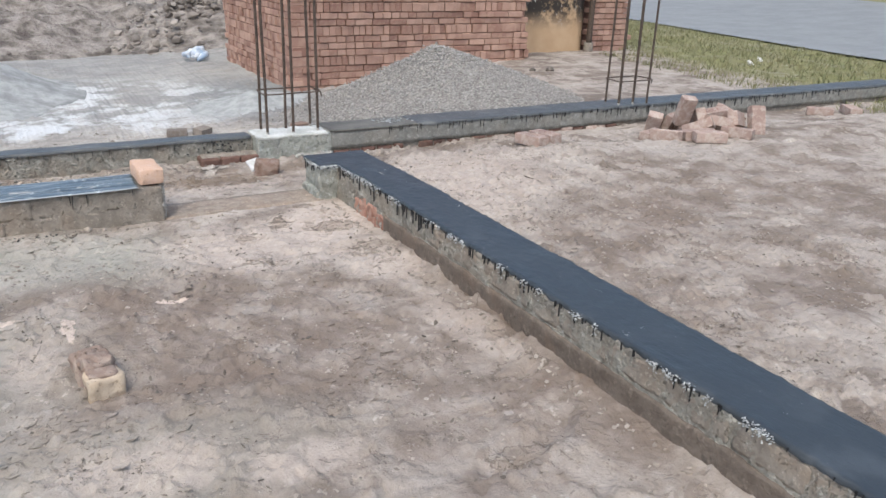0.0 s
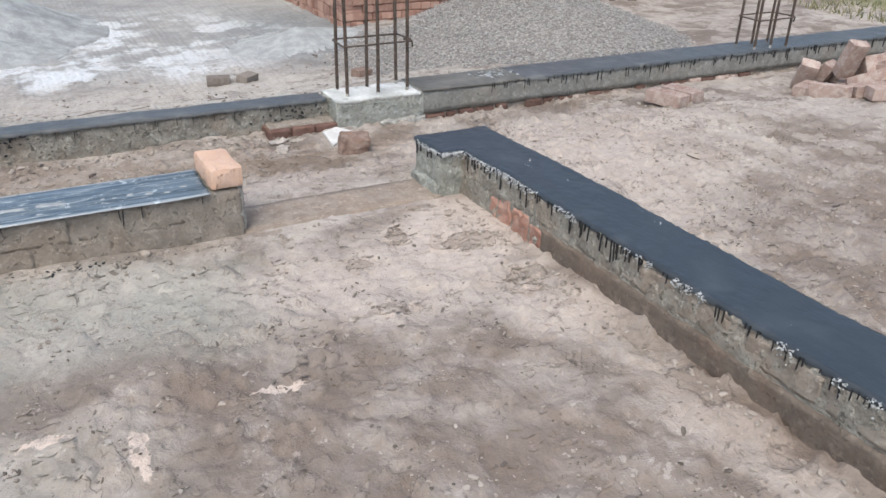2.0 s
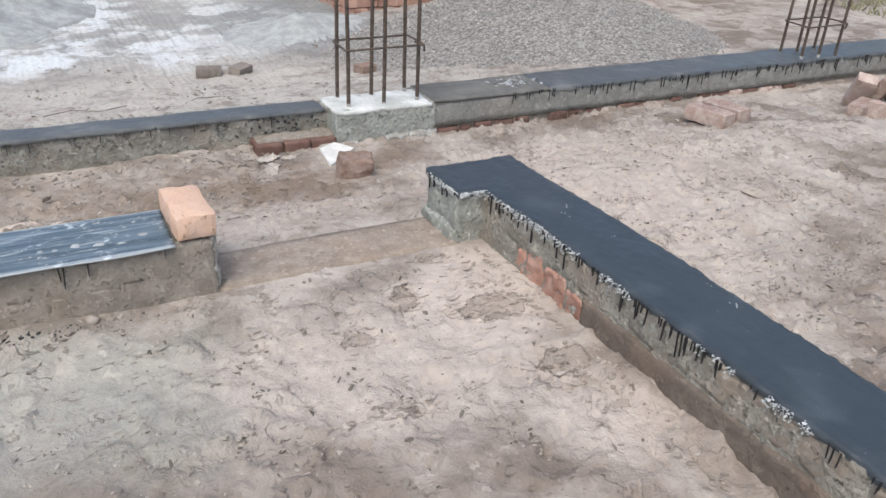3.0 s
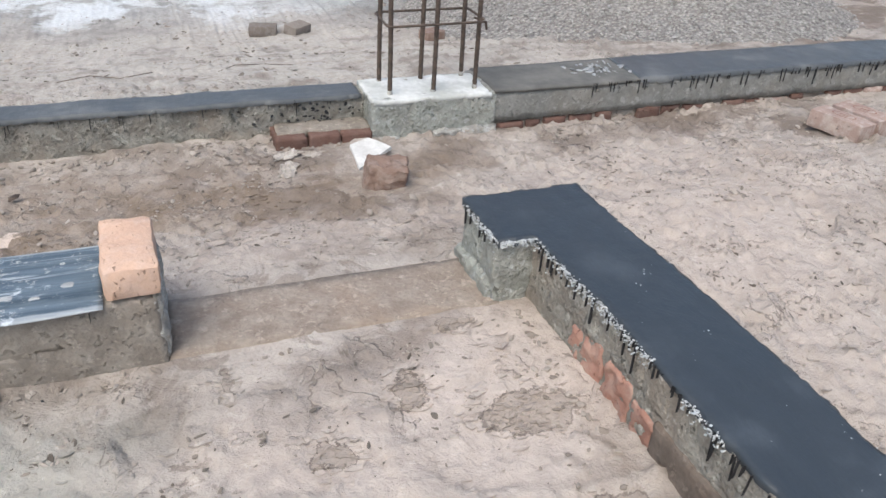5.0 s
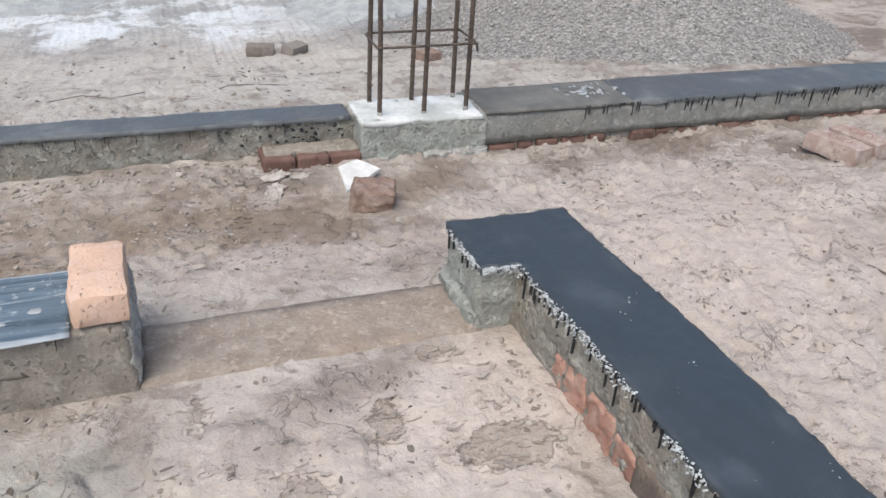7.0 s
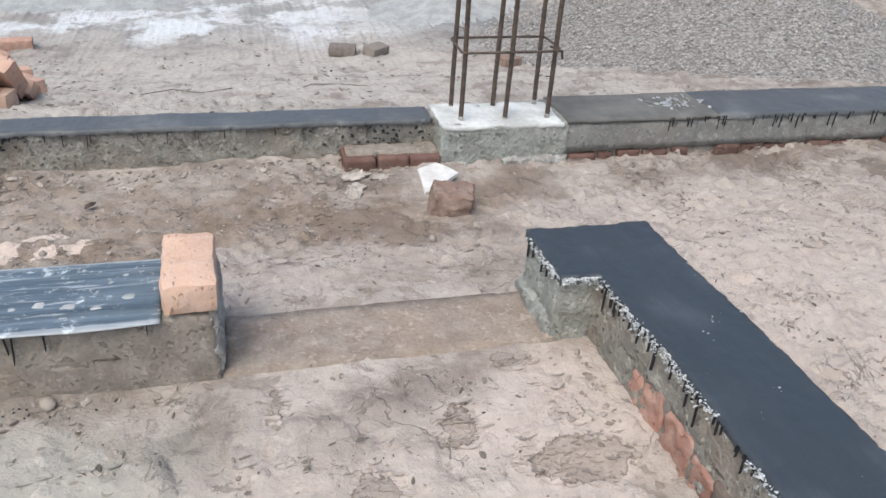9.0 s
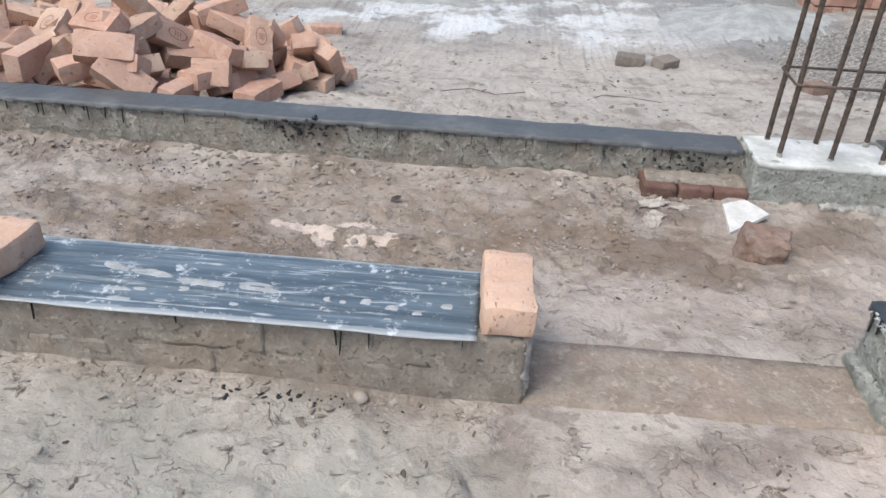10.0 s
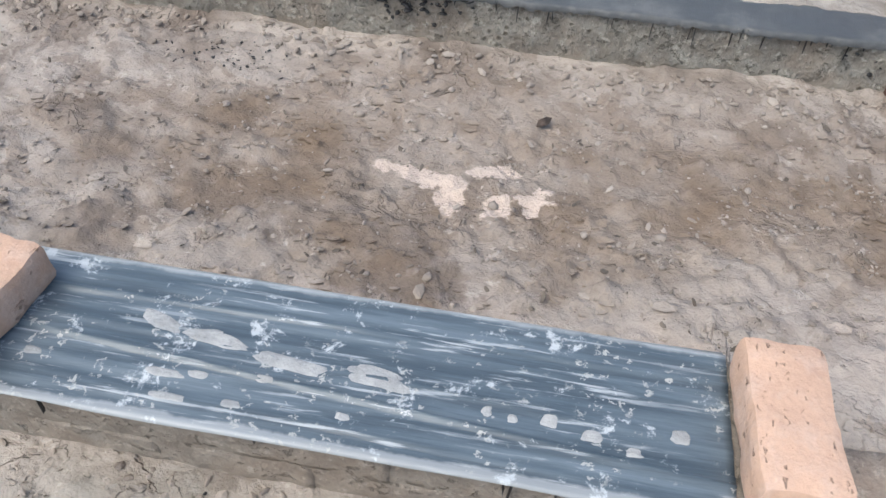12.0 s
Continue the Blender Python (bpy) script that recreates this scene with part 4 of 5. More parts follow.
STAMP_MESH = stamp_mesh()
PILE = [brick_mesh(s * 3.1, m) for s, m in enumerate((BRICK, BRICK_TAN, BRICK, BRICK, BRICK_TAN, BRICK))] + [brick_mesh(40.0, BRICK, 0.7), brick_mesh(43.0, BRICK, 0.5)]
DUSTY = [brick_mesh(60 + s * 3.1, BRICK_DUSTY) for s in range(3)]


def brick(me, m, label, group="", stamped=False):
    ob = new("brick", me)
    ob.matrix_world = m
    tagged(ob, label, "brick", group)
    if stamped:
        s = new("stamp", STAMP_MESH)
        s.parent = ob
    return ob


brick(brick_mesh(5.0, BRICK_PALE, 1.0, 0.013, 0.0045), pose(0.598, 4.048, 0.186, 0.8, 0, 91.5), "pale orange clay brick lying across the end of the film")
brick(brick_mesh(6.0, BRICK_PALE, 1.0, 0.013, 0.005), pose(-0.536, 4.022, 0.187, 0, 1.0, 82), "orange clay brick holding down the film")
old = empty("old_brick", pose(0.186, 2.548, ground_z(0.18, 2.55) - 0.008, 2, -2, 98), "old brick with caked mud and ochre broken end on soil", "brick")
part("body", rough_box(-0.075, 0.118, -0.052, 0.052, 0, 0.070, 0.010, 0.009, 24, 7.0, 0.010), BRICK_MUDDY, old)
part("broken_end", rough_box(-0.122, -0.045, -0.054, 0.053, 0, 0.080, 0.009, 0.008, 26, 9.0, 0.010), BRICK_OCHRE, old, "pale ochre broken end")
part("caked_mud", joined(rough_box(-0.040, 0.070, -0.046, 0.046, 0.060, 0.093, 0.009, 0.013, 28, 2.0, 0.012), rough_box(-0.105, -0.050, -0.040, 0.048, 0.074, 0.088, 0.009, 0.007, 30, 5.0, 0.006)), BRICK_MUDDY, old, "dry crumbly mud")
brick(DUSTY[0], pose(3.315, 4.72, ground_z(3.31, 4.72) + 0.008, 1, 0, 104), "dusty pink brick beside another on pale soil", "pair of bricks on the soil", True)
brick(DUSTY[1], pose(3.442, 4.735, ground_z(3.44, 4.735) + 0.006, -2, 1, 100), "dusty pink brick beside another on pale soil", "pair of bricks on the soil", True)
brick(DUSTY[2], pose(6.66, 4.84, ground_z(6.66, 4.84), 0, 2, 130), "dusty brick lying flat on the soil", "two bricks apart")
brick(DUSTY[1], pose(6.93, 4.72, ground_z(6.93, 4.72), 0, -2, 60), "dusty brick lying flat on the soil", "two bricks apart")


def drop_pile(rng, cx, cy, rx, ry, high, count, meshes, label, group, keep, tilt=35):
    """Bricks dropped one by one on a heap, each resting on what lies below it."""
    cell = 0.03
    n = int(2.6 * max(rx, ry) / cell)
    heap = {}

    def top(i, j):
        if (i, j) not in heap:
            heap[i, j] = level(cx + i * cell, cy + j * cell)
        return heap[i, j]

    made, tries = 0, 0
    while made < count and tries < 9000:
        tries += 1
        x, y = rng.uniform(-rx, rx), rng.uniform(-ry, ry)
        r = math.hypot(x / rx, y / ry)
        if r > 1 or not keep(cx + x, cy + y):
            continue
        i, j = round(x / cell), round(y / cell)
        base = level(cx + x, cy + y)
        if top(i, j) > base + high * (1 - r ** 1.6) + 0.02:
            continue
        yaw = rng.uniform(0, 360)
        c, s = math.cos(radians(yaw)), math.sin(radians(yaw))
        under = [(i + round((u * c - v * s) / cell), j + round((u * s + v * c) / cell)) for u in np.arange(-0.10, 0.101, 0.025) for v in np.arange(-0.04, 0.041, 0.02)]
        heights = sorted(top(*k) for k in under)
        z = heights[int(0.55 * len(heights))]
        rest = z < base + 0.02
        k = 0 if rest and rng.random() < 0.5 else 1
        roll = rng.choice((0, 0, 90, 180)) + k * rng.gauss(0, tilt * 0.5)
        pitch = k * max(-55, min(55, rng.gauss(0, tilt * 0.7)))
        spin = pose(0, 0, 0, 0, 0, yaw) @ pose(0, 0, 0, 0, pitch, 0) @ pose(0, 0, 0, roll, 0, 0)
        corners = [(spin @ Vector((a, b, d))).z for a in (-L / 2, L / 2) for b in (-B / 2, B / 2) for d in (-H / 2, H / 2)]
        sink = 0.35 * abs(math.sin(radians(pitch))) * L / 2
        m = Matrix.Translation((cx + x, cy + y, z - min(corners) - sink - 0.004)) @ spin @ pose(0, 0, -H / 2)
        brick(rng.choice(meshes), m, label, group, rng.random() < 0.4)
        rise = 0.085 if abs(math.cos(radians(roll))) > 0.7 else 0.10
        for q in set(under):
            heap[q] = max(top(*q), z + rise * 0.75)
        made += 1


drop_pile(random.Random(5), -1.64, 6.36, 1.42, 1.0, 0.74, 330, PILE, "orange clay brick tipped in a heap behind the low wall", "heap of loose bricks", lambda x, y: x > -2.7 and y > 5.54)
SMALL_PILE = (  # x, y, height of the middle, turn, pitch, roll
    (4.52, 4.27, 0.040, 152, 0, 0), (4.53, 4.40, 0.045, 160, 6, 4), (4.83, 4.29, 0.042, 118, 0, 4), (4.32, 4.50, 0.040, 110, 3, 90),
    (5.10, 4.36, 0.105, 62, -66, 8), (4.51, 4.84, 0.095, 60, 60, 20), (4.62, 4.80, 0.085, 95, 58, -10), (4.70, 4.66, 0.040, 30, 0, 0),
    (4.90, 4.52, 0.045, 140, 8, 90), (5.06, 4.60, 0.045, 20, 0, 5), (4.62, 4.48, 0.095, 128, 24, 20), (4.78, 4.43, 0.120, 165, -10, 12),
    (4.95, 4.42, 0.125, 25, 14, 70), (4.58, 4.60, 0.220, 80, 68, 12), (4.72, 4.60, 0.150, 60, 26, 80), (4.87, 4.60, 0.170, 150, 12, -10),
    (5.02, 4.55, 0.165, 105, -20, 14), (4.80, 4.78, 0.070, 10, 15, 90), (4.98, 4.76, 0.050, 75, 0, 0), (4.38, 4.70, 0.040, 20, 0, 0))
for k, (x, y, h, turn, pitch, roll) in enumerate(SMALL_PILE):
    brick(DUSTY[k % 3], pose(x - 0.04, y - 0.12, level(x, y) + h + 0.004, 0, 0, turn) @ pose(0, 0, 0, 0, pitch, 0) @ pose(0, 0, 0, roll, 0, 0) @ pose(0, 0, -H / 2), "dusty pinkish brick in a small heap by the wall", "small heap of bricks", k % 4 == 3)


def loose(me, x, y, turn, label, group="", tilt=0.0):
    return brick(me, pose(x, y, level(x, y) - 0.004, tilt, 0, turn), label, group)


loose(brick_mesh(97.0, BRICK_BROWN, 0.6), 2.5, 7.30, 20, "small broken orange brick by the gravel")
loose(PILE[0], -0.73, 8.38, 8, "orange brick lying apart from the heap")
GREY = [brick_mesh(91.0, BRICK_GREY, 0.85), brick_mesh(94.0, BRICK_GREY, 0.75)]
loose(GREY[0], 1.50, 8.12, -12, "grey-brown broken brick on cement-dusted soil", "two broken bricks")
loose(GREY[1], 1.74, 8.10, 40, "grey-brown broken brick on cement-dusted soil", "two broken bricks", 8)

# half brick, broken tile and clods by the column
def half_brick():
    return crisp("half_brick", rough_box(-0.074, 0.068, -0.056, 0.056, 0, 0.122, 0.008, 0.012, 17, 3.7, 0.016), BRICK_BROWN)


tagged(new("half_brick", half_brick()), "broken half brick, reddish and crumbling, on soil", "half brick").matrix_world = pose(1.392, 4.775, level(1.39, 4.775) - 0.022, 2, 4, -14)


def shard(points, thick, material, name):
    n = len(points)
    v = [Vector((x, y, 0)) for x, y in points] + [Vector((x * 0.98, y * 0.98, thick)) for x, y in points]
    f = [tuple(range(n - 1, -1, -1)), tuple(range(n, 2 * n))] + [(k, (k + 1) % n, n + (k + 1) % n, n + k) for k in range(n)]
    return mesh_of(name, v, f, material, False)


tile = tagged(new("broken_tile", shard(((-0.058, 0.058), (-0.020, 0.072), (0.022, 0.086), (0.058, 0.046), (0.088, 0.004), (0.040, -0.030), (-0.020, -0.070), (-0.064, -0.100), (-0.060, -0.020)), 0.013, PAPER, "broken_tile")), "white broken tile shard leaning on the half brick", "tile shard")
tile.matrix_world = pose(1.405, 5.03, level(1.4, 5.03) + 0.020, 9, -4, 0)
clod = lambda x, y, r: ((x, y, level(x, y) + r * 0.35), r)
stones = random.Random(3)
for x, y, r, label in ((0.303, 3.905, 0.020, "small pale stone at the foot of the low wall"), (1.437, 4.625, 0.022, "small grey stone on the soil"), (1.277, 4.555, 0.012, "small pebble on the soil"), (0.506, 4.629, 0.011, "small pale pebble on brown soil"), (0.155, 4.655, 0.016, "small pale pebble on brown soil"), (-0.21, 4.93, 0.011, "small pale pebble on brown soil"), (-0.07, 4.90, 0.010, "small pale pebble on brown soil"), (0.04, 5.24, 0.014, "small pale pebble by the wall")):
    tagged(new("stone", mesh_of("stone", *lumps(stones, [clod(x, y, r)], ICO, 0.75), CRUMB)), label, "stone", "pebbles")
def crumpled(seed, wide, deep):
    """A torn, crumpled piece of dusty cement-bag paper."""
    nx, ny, v = 13, 9, []
    for layer in (0.0, 0.0025):
        for j in range(ny):
            for i in range(nx):
                a, b = 2 * i / (nx - 1) - 1, 2 * j / (ny - 1) - 1
                k = 1 + 0.45 * noise.noise(Vector((a * 2.5, b * 2.5, seed))) - 0.25 * abs(a * b)
                h = 0.016 * abs(noise.noise(Vector((a * 2.2, b * 2.2, seed + 5)))) + 0.008 * noise.noise(Vector((a * 5, b * 5, seed)))
                v.append(Vector((wide * a * k, deep * b * k, 0.006 + h + layer)))
    f, m = [], nx * ny
    for j in range(ny - 1):
        for i in range(nx - 1):
            q = (j * nx + i, j * nx + i + 1, j * nx + nx + i + 1, j * nx + nx + i)
            f += [tuple(m + t for t in q), q[::-1]]
    ring = [i for i in range(nx)] + [j * nx + nx - 1 for j in range(1, ny)] + [(ny - 1) * nx + i for i in range(nx - 2, -1, -1)] + [j * nx for j in range(ny - 2, 0, -1)]
    f += [(a, b, m + b, m + a) for a, b in zip(ring, ring[1:] + ring[:1])]
    return mesh_of("paper_scrap", v, f, SCRAP, False)


for k, (x, y, turn, wide, deep) in enumerate(((1.10, 4.985, 65, 0.060, 0.030), (1.115, 5.095, 10, 0.055, 0.026), (1.22, 5.085, -20, 0.050, 0.022))):
    scrap = tagged(new("paper_scrap", crumpled(3.0 + 4 * k, wide, deep)), "torn crumpled beige paper scrap on the soil", "paper scrap", "torn paper")
    scrap.matrix_world = pose(x, y, ground_z(x, y) - 0.002, 3, -4, turn)

# heap of rubble soil along the foot of the back wall
rng = random.Random(31)
places = []
for _ in range(420):
    x = rng.uniform(-1.6, 1.9)
    y = 5.26 - abs(rng.gauss(0, 0.07))
    r = rng.uniform(0.004, 0.013)
    places.append(((x, y, ground_z(x, y) + r * 0.3), r))
for _ in range(260):
    x, y = rng.uniform(-1.5, 0.66), rng.choice((3.92 - abs(rng.gauss(0, 0.04)), 4.20 + abs(rng.gauss(0, 0.05))))
    r = rng.uniform(0.003, 0.011)
    places.append(((x, y, ground_z(x, y) + r * 0.3), r))
for _ in range(300):
    x, y = 1.49 - abs(rng.gauss(0, 0.05)), rng.uniform(1.2, 3.9)
    r = rng.uniform(0.003, 0.010)
    places.append(((x, y, ground_z(x, y) + r * 0.3), r))
tagged(new("mortar_droppings", mesh_of("mortar_droppings", *lumps(rng, places, ICO, 0.55), CRUMB, False)), "fallen mortar crumbs along the wall feet", "mortar crumbs", kind="stuff")


# ---- heaps outside ----
def heap(name, cx, cy, rx, ry, high, material, label, category, power=1.15, rough=0.03, seed=0.0, rings=46, spokes=90):
    v, f = [Vector((cx, cy, level(cx, cy) + high))], []
    for k in range(1, rings + 1):
        r = k / rings
        for s in range(spokes):
            a = 2 * math.pi * s / spokes
            edge = 1 + 0.18 * noise.noise(Vector((math.cos(a) * 1.5 + seed, math.sin(a) * 1.5, seed)))
            x, y = cx + rx * r * edge * math.cos(a), cy + ry * r * edge * math.sin(a)
            h = high * (1 - r) ** power if r < 1 else -0.05
            h = high * (math.sqrt((1 - r) ** 2 + 0.004) - 0.063) if power == 1.15 else h
            p = Vector((x, y, seed))
            h += rough * (noise.noise(p * 2.2) + 0.5 * noise.noise(p * 7)) * min(1, 4 * (1 - r) + 0.1) * min(1, r * 3)
            v.append(Vector((x, y, level(x, y) + h - (0.04 if k == rings else 0))))
    f += [(0, 1 + s, 1 + (s + 1) % spokes) for s in range(spokes)]
    for k in range(rings - 1):
        for s in range(spokes):
            a, b = 1 + k * spokes, 1 + (k + 1) * spokes
            f.append((a + s, b + s, b + (s + 1) % spokes, a + (s + 1) % spokes))
    return tagged(new(name, mesh_of(name, v, f, material)), label, category), v


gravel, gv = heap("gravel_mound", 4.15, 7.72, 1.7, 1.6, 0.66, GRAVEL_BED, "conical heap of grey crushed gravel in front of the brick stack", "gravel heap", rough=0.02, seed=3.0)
rng = random.Random(9)
places = [(gv[rng.randrange(1, len(gv))] + Vector((rng.gauss(0, 0.03), rng.gauss(0, 0.03), rng.uniform(-0.004, 0.002))), rng.uniform(0.006, 0.011)) for _ in range(14000)]
tagged(part("loose_gravel", lumps(rng, places, ICO, 0.8), GRAVEL, gravel, soft=False), kind="stuff")
heap("sand_mound", 2.55, 9.25, 0.75, 0.65, 0.16, SAND, "low spread heap of blue-grey sand by the brick stack", "sand heap", 1.6, 0.02, 5.0, 26, 50)
heap("cement_sand_mound", -0.75, 11.3, 1.7, 1.9, 0.75, SAND_PALE, "whitish grey heap of sand with a dark foot", "sand heap", 1.4, 0.05, 8.0, 30, 60)
heap("sand_mound", -0.5, 10.0, 1.0, 0.7, 0.28, SAND, "small dark grey sand heap", "sand heap", 1.4, 0.03, 12.0, 26, 50)
banks = []
banks.append(heap("soil_bank", -1.5, 19.0, 9.0, 4.5, 1.25, SPOIL, "long bank of dug pebbly grey-brown earth", "soil bank", 0.9, 0.22, 2.0, 60, 130))
banks.append(heap("soil_bank", 3.4, 16.0, 2.6, 2.0, 0.75, SPOIL, "bank of dug dark earth", "soil bank", 1.3, 0.12, 6.0, 40, 80))


for bank, bv in banks:
    places = [(bv[rng.randrange(1, len(bv))] + Vector((rng.gauss(0, 0.1), rng.gauss(0, 0.1), 0)), 0.02 + 0.09 * rng.random() ** 3) for _ in range(1300)]
    tagged(part("loose_clods", lumps(rng, places, ICO, 0.8), SPOIL_LUMP, bank, soft=False), kind="stuff")


# ---- stack of bricks ----
def block(w, d, h, bevel=0.006):
    """A brick's box with chamfered long edges, from its lower left front corner."""
    v, f = [], []
    for z, i in ((0, bevel), (bevel, 0), (h - bevel, 0), (h, bevel)):
        v += [Vector((i, i, z)), Vector((w - i, i, z)), Vector((w - i, d - i, z)), Vector((i, d - i, z))]
    for k in range(3):
        for s in range(4):
            f.append((k * 4 + s, k * 4 + (s + 1) % 4, k * 4 + 4 + (s + 1) % 4, k * 4 + 4 + s))
    f += [(3, 2, 1, 0), (12, 13, 14, 15)]
    return v, f


KINDS = {"head": (0.110, 0.227, 0.073), "flat": (0.227, 0.110, 0.073), "edge": (0.073, 0.227, 0.110), "side": (0.227, 0.073, 0.110)}
BLOCKS = {k: mesh_of("brick", *block(*v), BRICK_STACKED, False) for k, v in KINDS.items()}


def stack_rows(rng, length, height):
    """(kind, along, z) for the outer bricks of one face."""
    z, rows = 0.0, []
    while z < height:
        tall = rng.random() < 0.45
        x = 0.0
        while x < length - 0.06:
            if tall:
                kind = "edge" if rng.random() < 0.8 else "side"
                run = rng.randint(1, 3) if kind == "edge" else 1
            else:
                kind = "head" if rng.random() < 0.55 else "flat"
                run = rng.randint(1, 3)
            for _ in range(run):
                w = KINDS[kind][0]
                if x + w > length + 0.03:
                    break
                rows.append((kind, x, z))
                x += w + rng.uniform(0.003, 0.013)
            else:
                continue
            x += 0.05
        z += 0.118 if tall else 0.080
    return rows


def brick_stack(x0, x1, y0, y1, z0, z1):
    ob = empty("brick_stack", pose(x0, y0, z0), "large neat stack of red-orange clay bricks, laid flat and on edge", "brick stack")
    core = block(x1 - x0 - 0.1, y1 - y0 - 0.1, z1 - z0, 0.01)
    part("core", ([v + Vector((0.05, 0.05, 0)) for v in core[0]], core[1]), BRICK_STACKED, ob, soft=False)
    r = random.Random(77)
    rest, made = [], 0
    for face in (0, 1):
        for kind, a, z in stack_rows(r, (x1 - x0) if face == 0 else (y1 - y0), z1 - z0):
            out = r.uniform(-0.020, 0.014)
            if face == 0:
                m = pose(a, out, z, 0, 0, r.uniform(-1.2, 1.2))
            else:
                w = KINDS[kind][0]
                m = pose(out, a + w, z, 0, 0, -90 + r.uniform(-1.2, 1.2))
            if face == 0 and a < 2.1 and made < 300 and 0.2 < z < 1.75:
                p = new("brick", BLOCKS[kind])
                p.parent = ob
                p.matrix_local = m
                made += 1
            else:
                v, f = block(*KINDS[kind])
                rest.append(([m @ p for p in v], f))
    tagged(part("other_bricks", joined(*rest), BRICK_REST, ob, soft=False), kind="stuff")


def island_brick():
    n = Nodes("stacked brick far side")
    i = n.add("ShaderNodeNewGeometry").outputs["Random Per Island"]
    c = n.mix(i, (0.255, 0.140, 0.108), (0.44, 0.280, 0.220))
    c = n.mix(n.math("MULTIPLY", n.step(n.noise(9, 6), 0.42, 0.62), 0.35), c, (0.55, 0.38, 0.29))
    n.bump(n.noise(40, 5), 0.4, 0.006)
    return n.done(c, 0.9, spec=0.2)


BRICK_REST = island_brick()
brick_stack(3.15, 6.58, 9.50, 12.7, -0.55, 1.75)

# ---- blotched wall, pipe and brick pier beyond the stack ----
tagged(new("plaster_wall", mesh_of("plaster_wall", *rough_box(6.62, 8.02, 10.12, 10.35, -0.3, 1.9, 0.08, 0.01, 5, 2.0), BLOTCHED)), "ochre plastered wall piece with black blotches flecked white", "wall")
pipe = empty("pipe_post", pose(8.06, 9.98, level(8.06, 9.98)), "rusty brown upright pipe by the blotched wall", "post")
part("pipe", bar((0, 0, -0.1), (0.03, 0, 2.0), 0.045, None, False), RUST, pipe)
part("pipe_foot", bar((0, 0, -0.1), (0, 0, 0.14), 0.075, None, False), MORTAR_DAMP, pipe, "dark cemented foot")
pier = empty("brick_pier", pose(8.12, 10.0, -0.3), "narrow pier of stacked orange bricks", "brick pier")
r = random.Random(55)
for row in range(24):
    z, x = row * 0.082, 0.0
    while x < 0.62:
        kind = r.choice(("head", "flat", "head"))
        b = new("brick", BLOCKS[kind])
        b.parent = pier
        b.matrix_local = pose(x, r.uniform(-0.01, 0.01), z)
        x += KINDS[kind][0] + 0.006
part("core", ([v + Vector((0.03, 0.05, 0)) for v in block(0.6, 0.3, 1.95)[0]], block(0.6, 0.3, 1.95)[1]), BRICK_RED, pier, soft=False)

# ---- road, verge and planting ----
def along(u, w):
    """A place u metres along the road and w metres across it from its near edge."""
    d, s = Vector((0.196, 0.981)), Vector((0.981, -0.196))
    return Vector((12.35, 10.2)) + d * u + s * w


rv, rf = [], []
us = [-60 + 2.0 * k for k in range(90)]
for u in us:
    for w in (0.0, 1.5, 3.5, 5.5, 7.0, 8.0):
        p = along(u, w)
        rv.append(Vector((p.x, p.y, level(p.x, p.y) + 0.03 + 0.02 * math.sin(math.pi * w / 8))))
for k in range(len(us) - 1):
    for c in range(5):
        rf.append((k * 6 + c, k * 6 + c + 1, k * 6 + c + 7, k * 6 + c + 6))
tagged(new("road", mesh_of("road", rv, rf, ASPHALT)), "worn pale grey asphalt road beyond the grass verge", "road", kind="structure")

rng = random.Random(41)
gvx, gfx = [], []
for _ in range(9000):
    u, w = rng.uniform(-9, 14), -4.0 * rng.random() - 0.15
    p = along(u, w)
    if noise.noise(Vector((p.x * 0.9, p.y * 0.9, 1))) < -0.25 and w < -2.5:
        continue
    z = level(p.x, p.y)
    for _ in range(3):
        a, h, s = rng.uniform(0, 6.3), rng.uniform(0.03, 0.10), rng.uniform(0.006, 0.012)
        q = p + Vector((rng.gauss(0, 0.04), rng.gauss(0, 0.04)))
        b = len(gvx)
        gvx += [Vector((q.x - s * math.cos(a), q.y - s * math.sin(a), z - 0.01)), Vector((q.x + s * math.cos(a), q.y + s * math.sin(a), z - 0.01)), Vector((q.x + rng.gauss(0, 0.04), q.y + rng.gauss(0, 0.04), z + h))]
        gfx.append((b, b + 1, b + 2))
tagged(new("grass", mesh_of("grass", gvx, gfx, GRASS)), "short dry green and straw-coloured grass on the verge", "grass", kind="stuff")
for x, y, s in ((9.35, 7.95, 0.07), (9.9, 8.25, 0.05)):
    tagged(new("litter", mesh_of("litter", *lumps(rng, [((x, y, level(x, y) + s * 0.5), s)], ICO, 0.7), PAPER)), "crumpled white paper scrap in the grass", "litter", "litter in the grass")
scrap = [((2.75 + rng.gauss(0, 0.10), 13.0 + rng.gauss(0, 0.10), level(2.8, 13.0) + 0.05 + rng.uniform(0, 0.08)), rng.uniform(0.05, 0.11)) for _ in range(9)]
tagged(new("torn_bag", mesh_of("torn_bag", *lumps(rng, scrap, ICO, 0.8), BAG)), "crumpled blue and white plastic bag on the ground", "plastic bag")


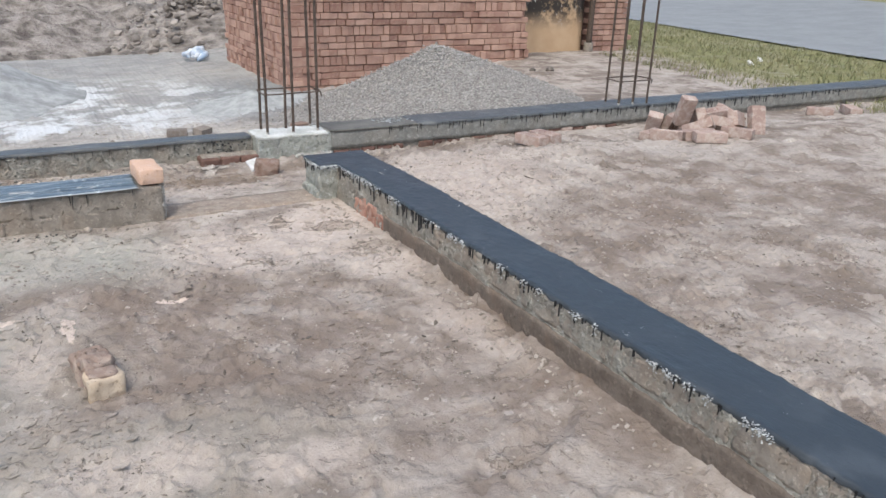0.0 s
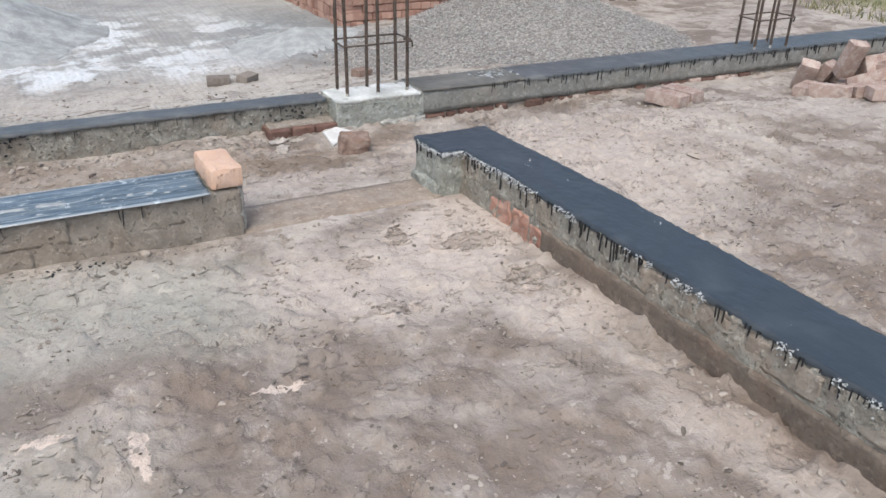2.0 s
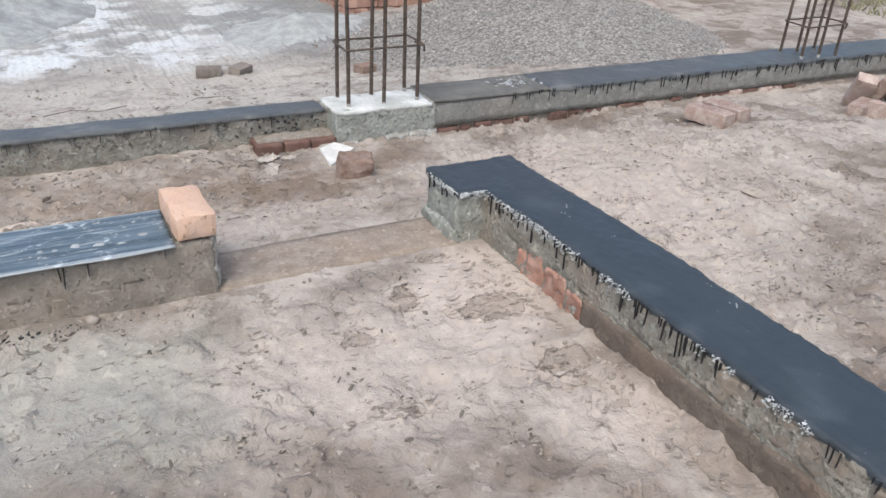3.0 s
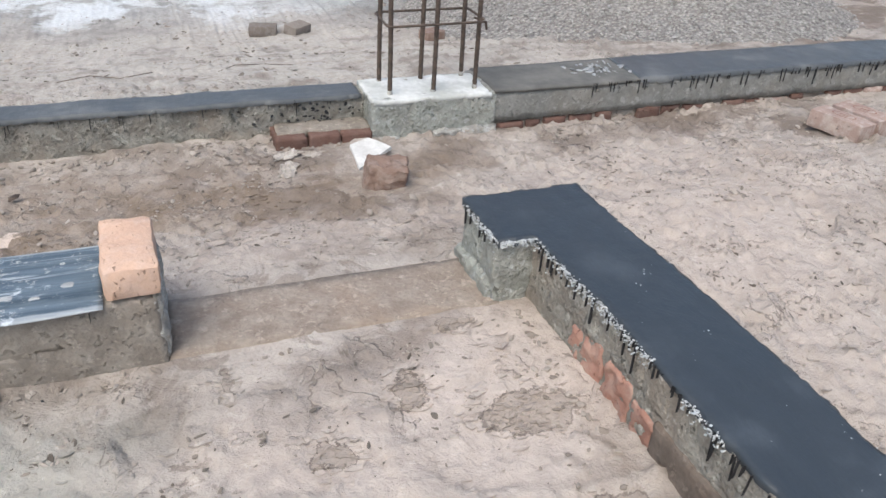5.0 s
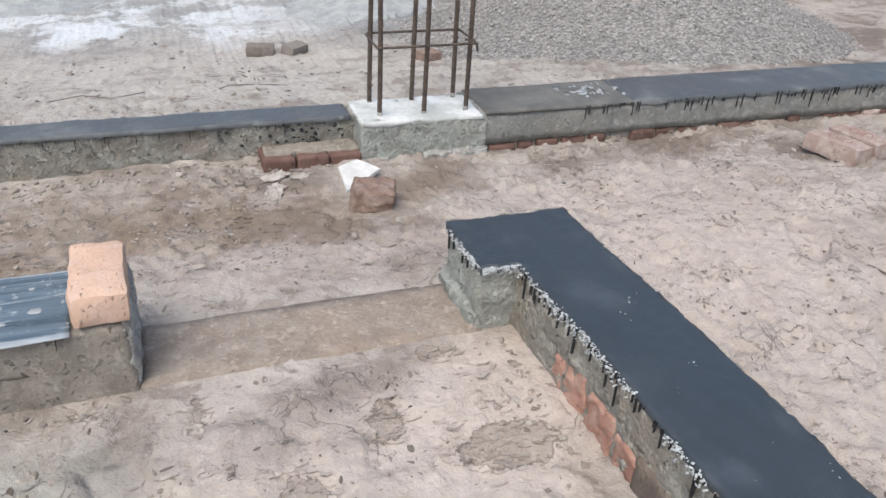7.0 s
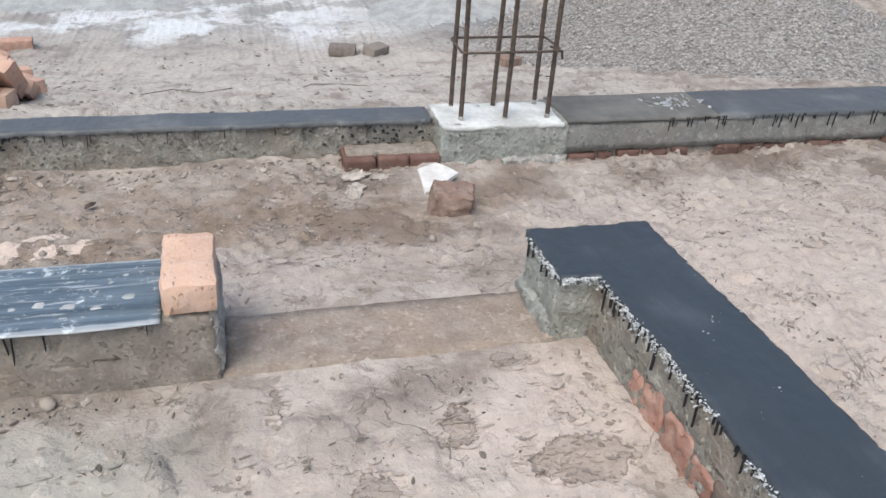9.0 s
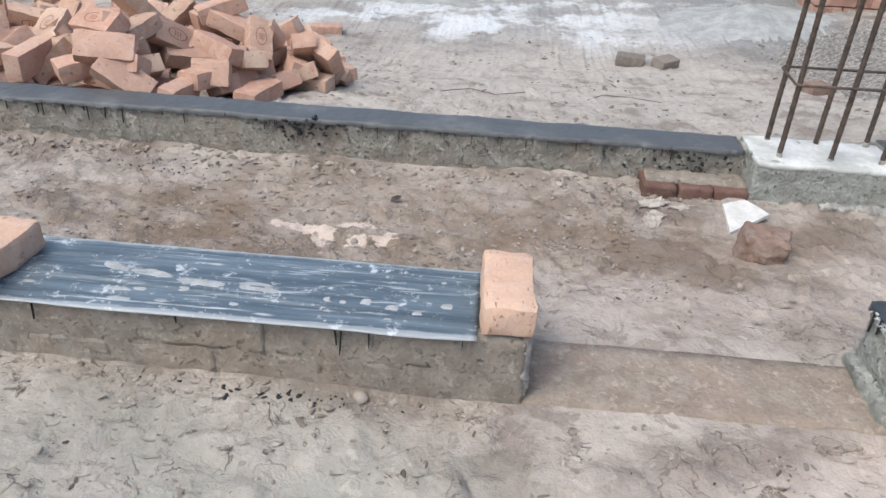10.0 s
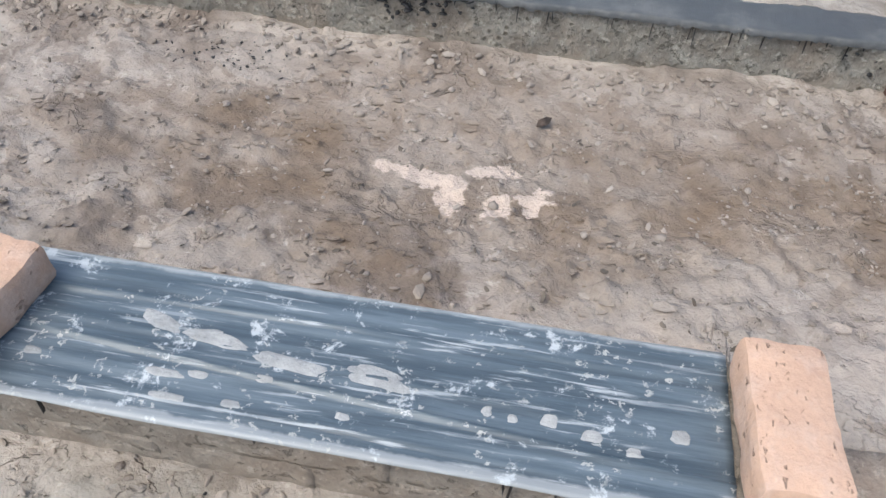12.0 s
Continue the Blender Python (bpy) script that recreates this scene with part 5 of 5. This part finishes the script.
def tree(x, y, high, wide, seed):
    r = random.Random(seed)
    ob = empty("tree", pose(x, y, level(x, y)), "dense dark green roadside tree with foliage to the ground", "tree", "roadside trees")
    trunk = []
    for k in range(6):
        a, b = k / 6, (k + 1) / 6
        trunk.append(bar((0.2 * a, 0, high * 0.7 * a - 0.1), (0.2 * b, 0, high * 0.7 * b), 0.16 * (1 - 0.8 * a), None, False))
    for k in range(9):
        h, a = r.uniform(0.2, 0.65) * high, r.uniform(0, 6.3)
        trunk.append(bar((0.1, 0, h), (0.6 * wide * math.cos(a), 0.6 * wide * math.sin(a), h + r.uniform(0.2, 0.9)), 0.045, None, False))
    part("trunk", joined(*trunk), BARK, ob)
    v, f = [], []
    clumps = [(r.gauss(0, wide * 0.45), r.gauss(0, wide * 0.45), r.uniform(0.0, 0.95) * high, r.uniform(0.25, 0.55) * wide) for _ in range(44)]
    for cx, cy, cz, cr in clumps:
        for _ in range(150):
            d = Vector((r.gauss(0, 1), r.gauss(0, 1), r.gauss(0, 1))).normalized() * cr * r.uniform(0.55, 1.05)
            c = Vector((cx, cy, cz)) + d * Vector((1, 1, 0.8)).length / 1.6
            a, b = Vector((r.gauss(0, 1), r.gauss(0, 1), r.gauss(0, 1))).normalized() * 0.09, Vector((r.gauss(0, 1), r.gauss(0, 1), r.gauss(0, 1))).normalized() * 0.05
            if c.z < 0.05:
                continue
            k = len(v)
            v += [c - a, c + b, c + a, c - b]
            f.append((k, k + 1, k + 2, k + 3))
    part("crown", (v, f), LEAF, ob)


for k in range(13):
    p = along(3 + k * 2.3, 15.5 + (k % 3) * 0.8)
    tree(p.x, p.y, 4.2 + (k % 4) * 0.5, 1.9, 100 + k)

# ---- small things on the ground ----
rng = random.Random(61)


def twig(points, radius):
    return tie([Vector((x, y, level(x, y) + relief(x, y) + radius + h)) for x, y, h in points], radius)


tagged(new("twig", mesh_of("twig", *twig(((0.28, 6.35, 0), (0.42, 6.42, 0.01), (0.55, 6.40, 0.004), (0.70, 6.47, 0.012)), 0.0022), BARK)), "thin dry twig on pale soil behind the low wall", "twig", "twigs")
tagged(new("twig", mesh_of("twig", *twig(((1.02, 6.5, 0), (1.12, 6.66, 0.012), (1.28, 6.70, 0.006), (1.42, 6.62, 0.0)), 0.0022), BARK)), "thin dry twig on pale soil behind the low wall", "twig", "twigs")
tagged(new("twig", mesh_of("twig", *twig(((2.62, 4.05, 0), (2.68, 3.92, 0.008), (2.72, 3.80, 0.0)), 0.003), BARK)), "short dry stick on pale soil", "twig", "twigs")
leaf = [Vector((-0.022, 0, 0)), Vector((-0.008, 0.012, 0.006)), Vector((0.014, 0.010, 0.004)), Vector((0.026, 0.002, 0.0)), Vector((0.008, -0.011, 0.005)), Vector((-0.010, -0.010, 0.008))]
lf = tagged(new("dry_leaf", mesh_of("dry_leaf", leaf + [v - Vector((0, 0, 0.0015)) for v in leaf], [(0, 5, 4, 3, 2, 1), (6, 7, 8, 9, 10, 11)] + [(k, (k + 1) % 6, 6 + (k + 1) % 6, 6 + k) for k in range(6)], RUST)), "small dark dry leaf on brown soil", "leaf")
lf.matrix_world = pose(0.235, 4.99, ground_z(0.235, 4.99) + 0.012, 10, -12, 40)
spots = [((-0.62 + rng.gauss(0, 0.09), 5.10 + rng.gauss(0, 0.045)), rng.uniform(0.002, 0.006)) for _ in range(70)]
spots += [((0.15 + rng.gauss(0, 0.10), 3.885 + rng.gauss(0, 0.015)), rng.uniform(0.002, 0.006)) for _ in range(40)]
spots = [((x, y, ground_z(x, y) + 0.001), r) for (x, y), r in spots]
tagged(new("bitumen_drops", mesh_of("bitumen_drops", *lumps(rng, spots, ICO, 0.4), DRIP)), "spilt black bitumen drops on the soil", "bitumen drops", kind="stuff")
for x, y, r in ((6.02, 8.56, 0.06), (6.22, 8.45, 0.075)):
    tagged(new("stone", mesh_of("stone", *lumps(rng, [((x, y, level(x, y) + r * 0.4), r)], ICO, 0.8), SPOIL)), "dark lump of stone on pale ground", "stone", "dark stones")
smear = [((2.5 + rng.gauss(0, 0.07), 5.33 + rng.gauss(0, 0.05), 0.0875), rng.uniform(0.006, 0.02)) for _ in range(40)]
tagged(part("mortar_smear", lumps(rng, smear, ICO, 0.12), PATCH, side_wall, "pale dried mortar smear"), kind="stuff")
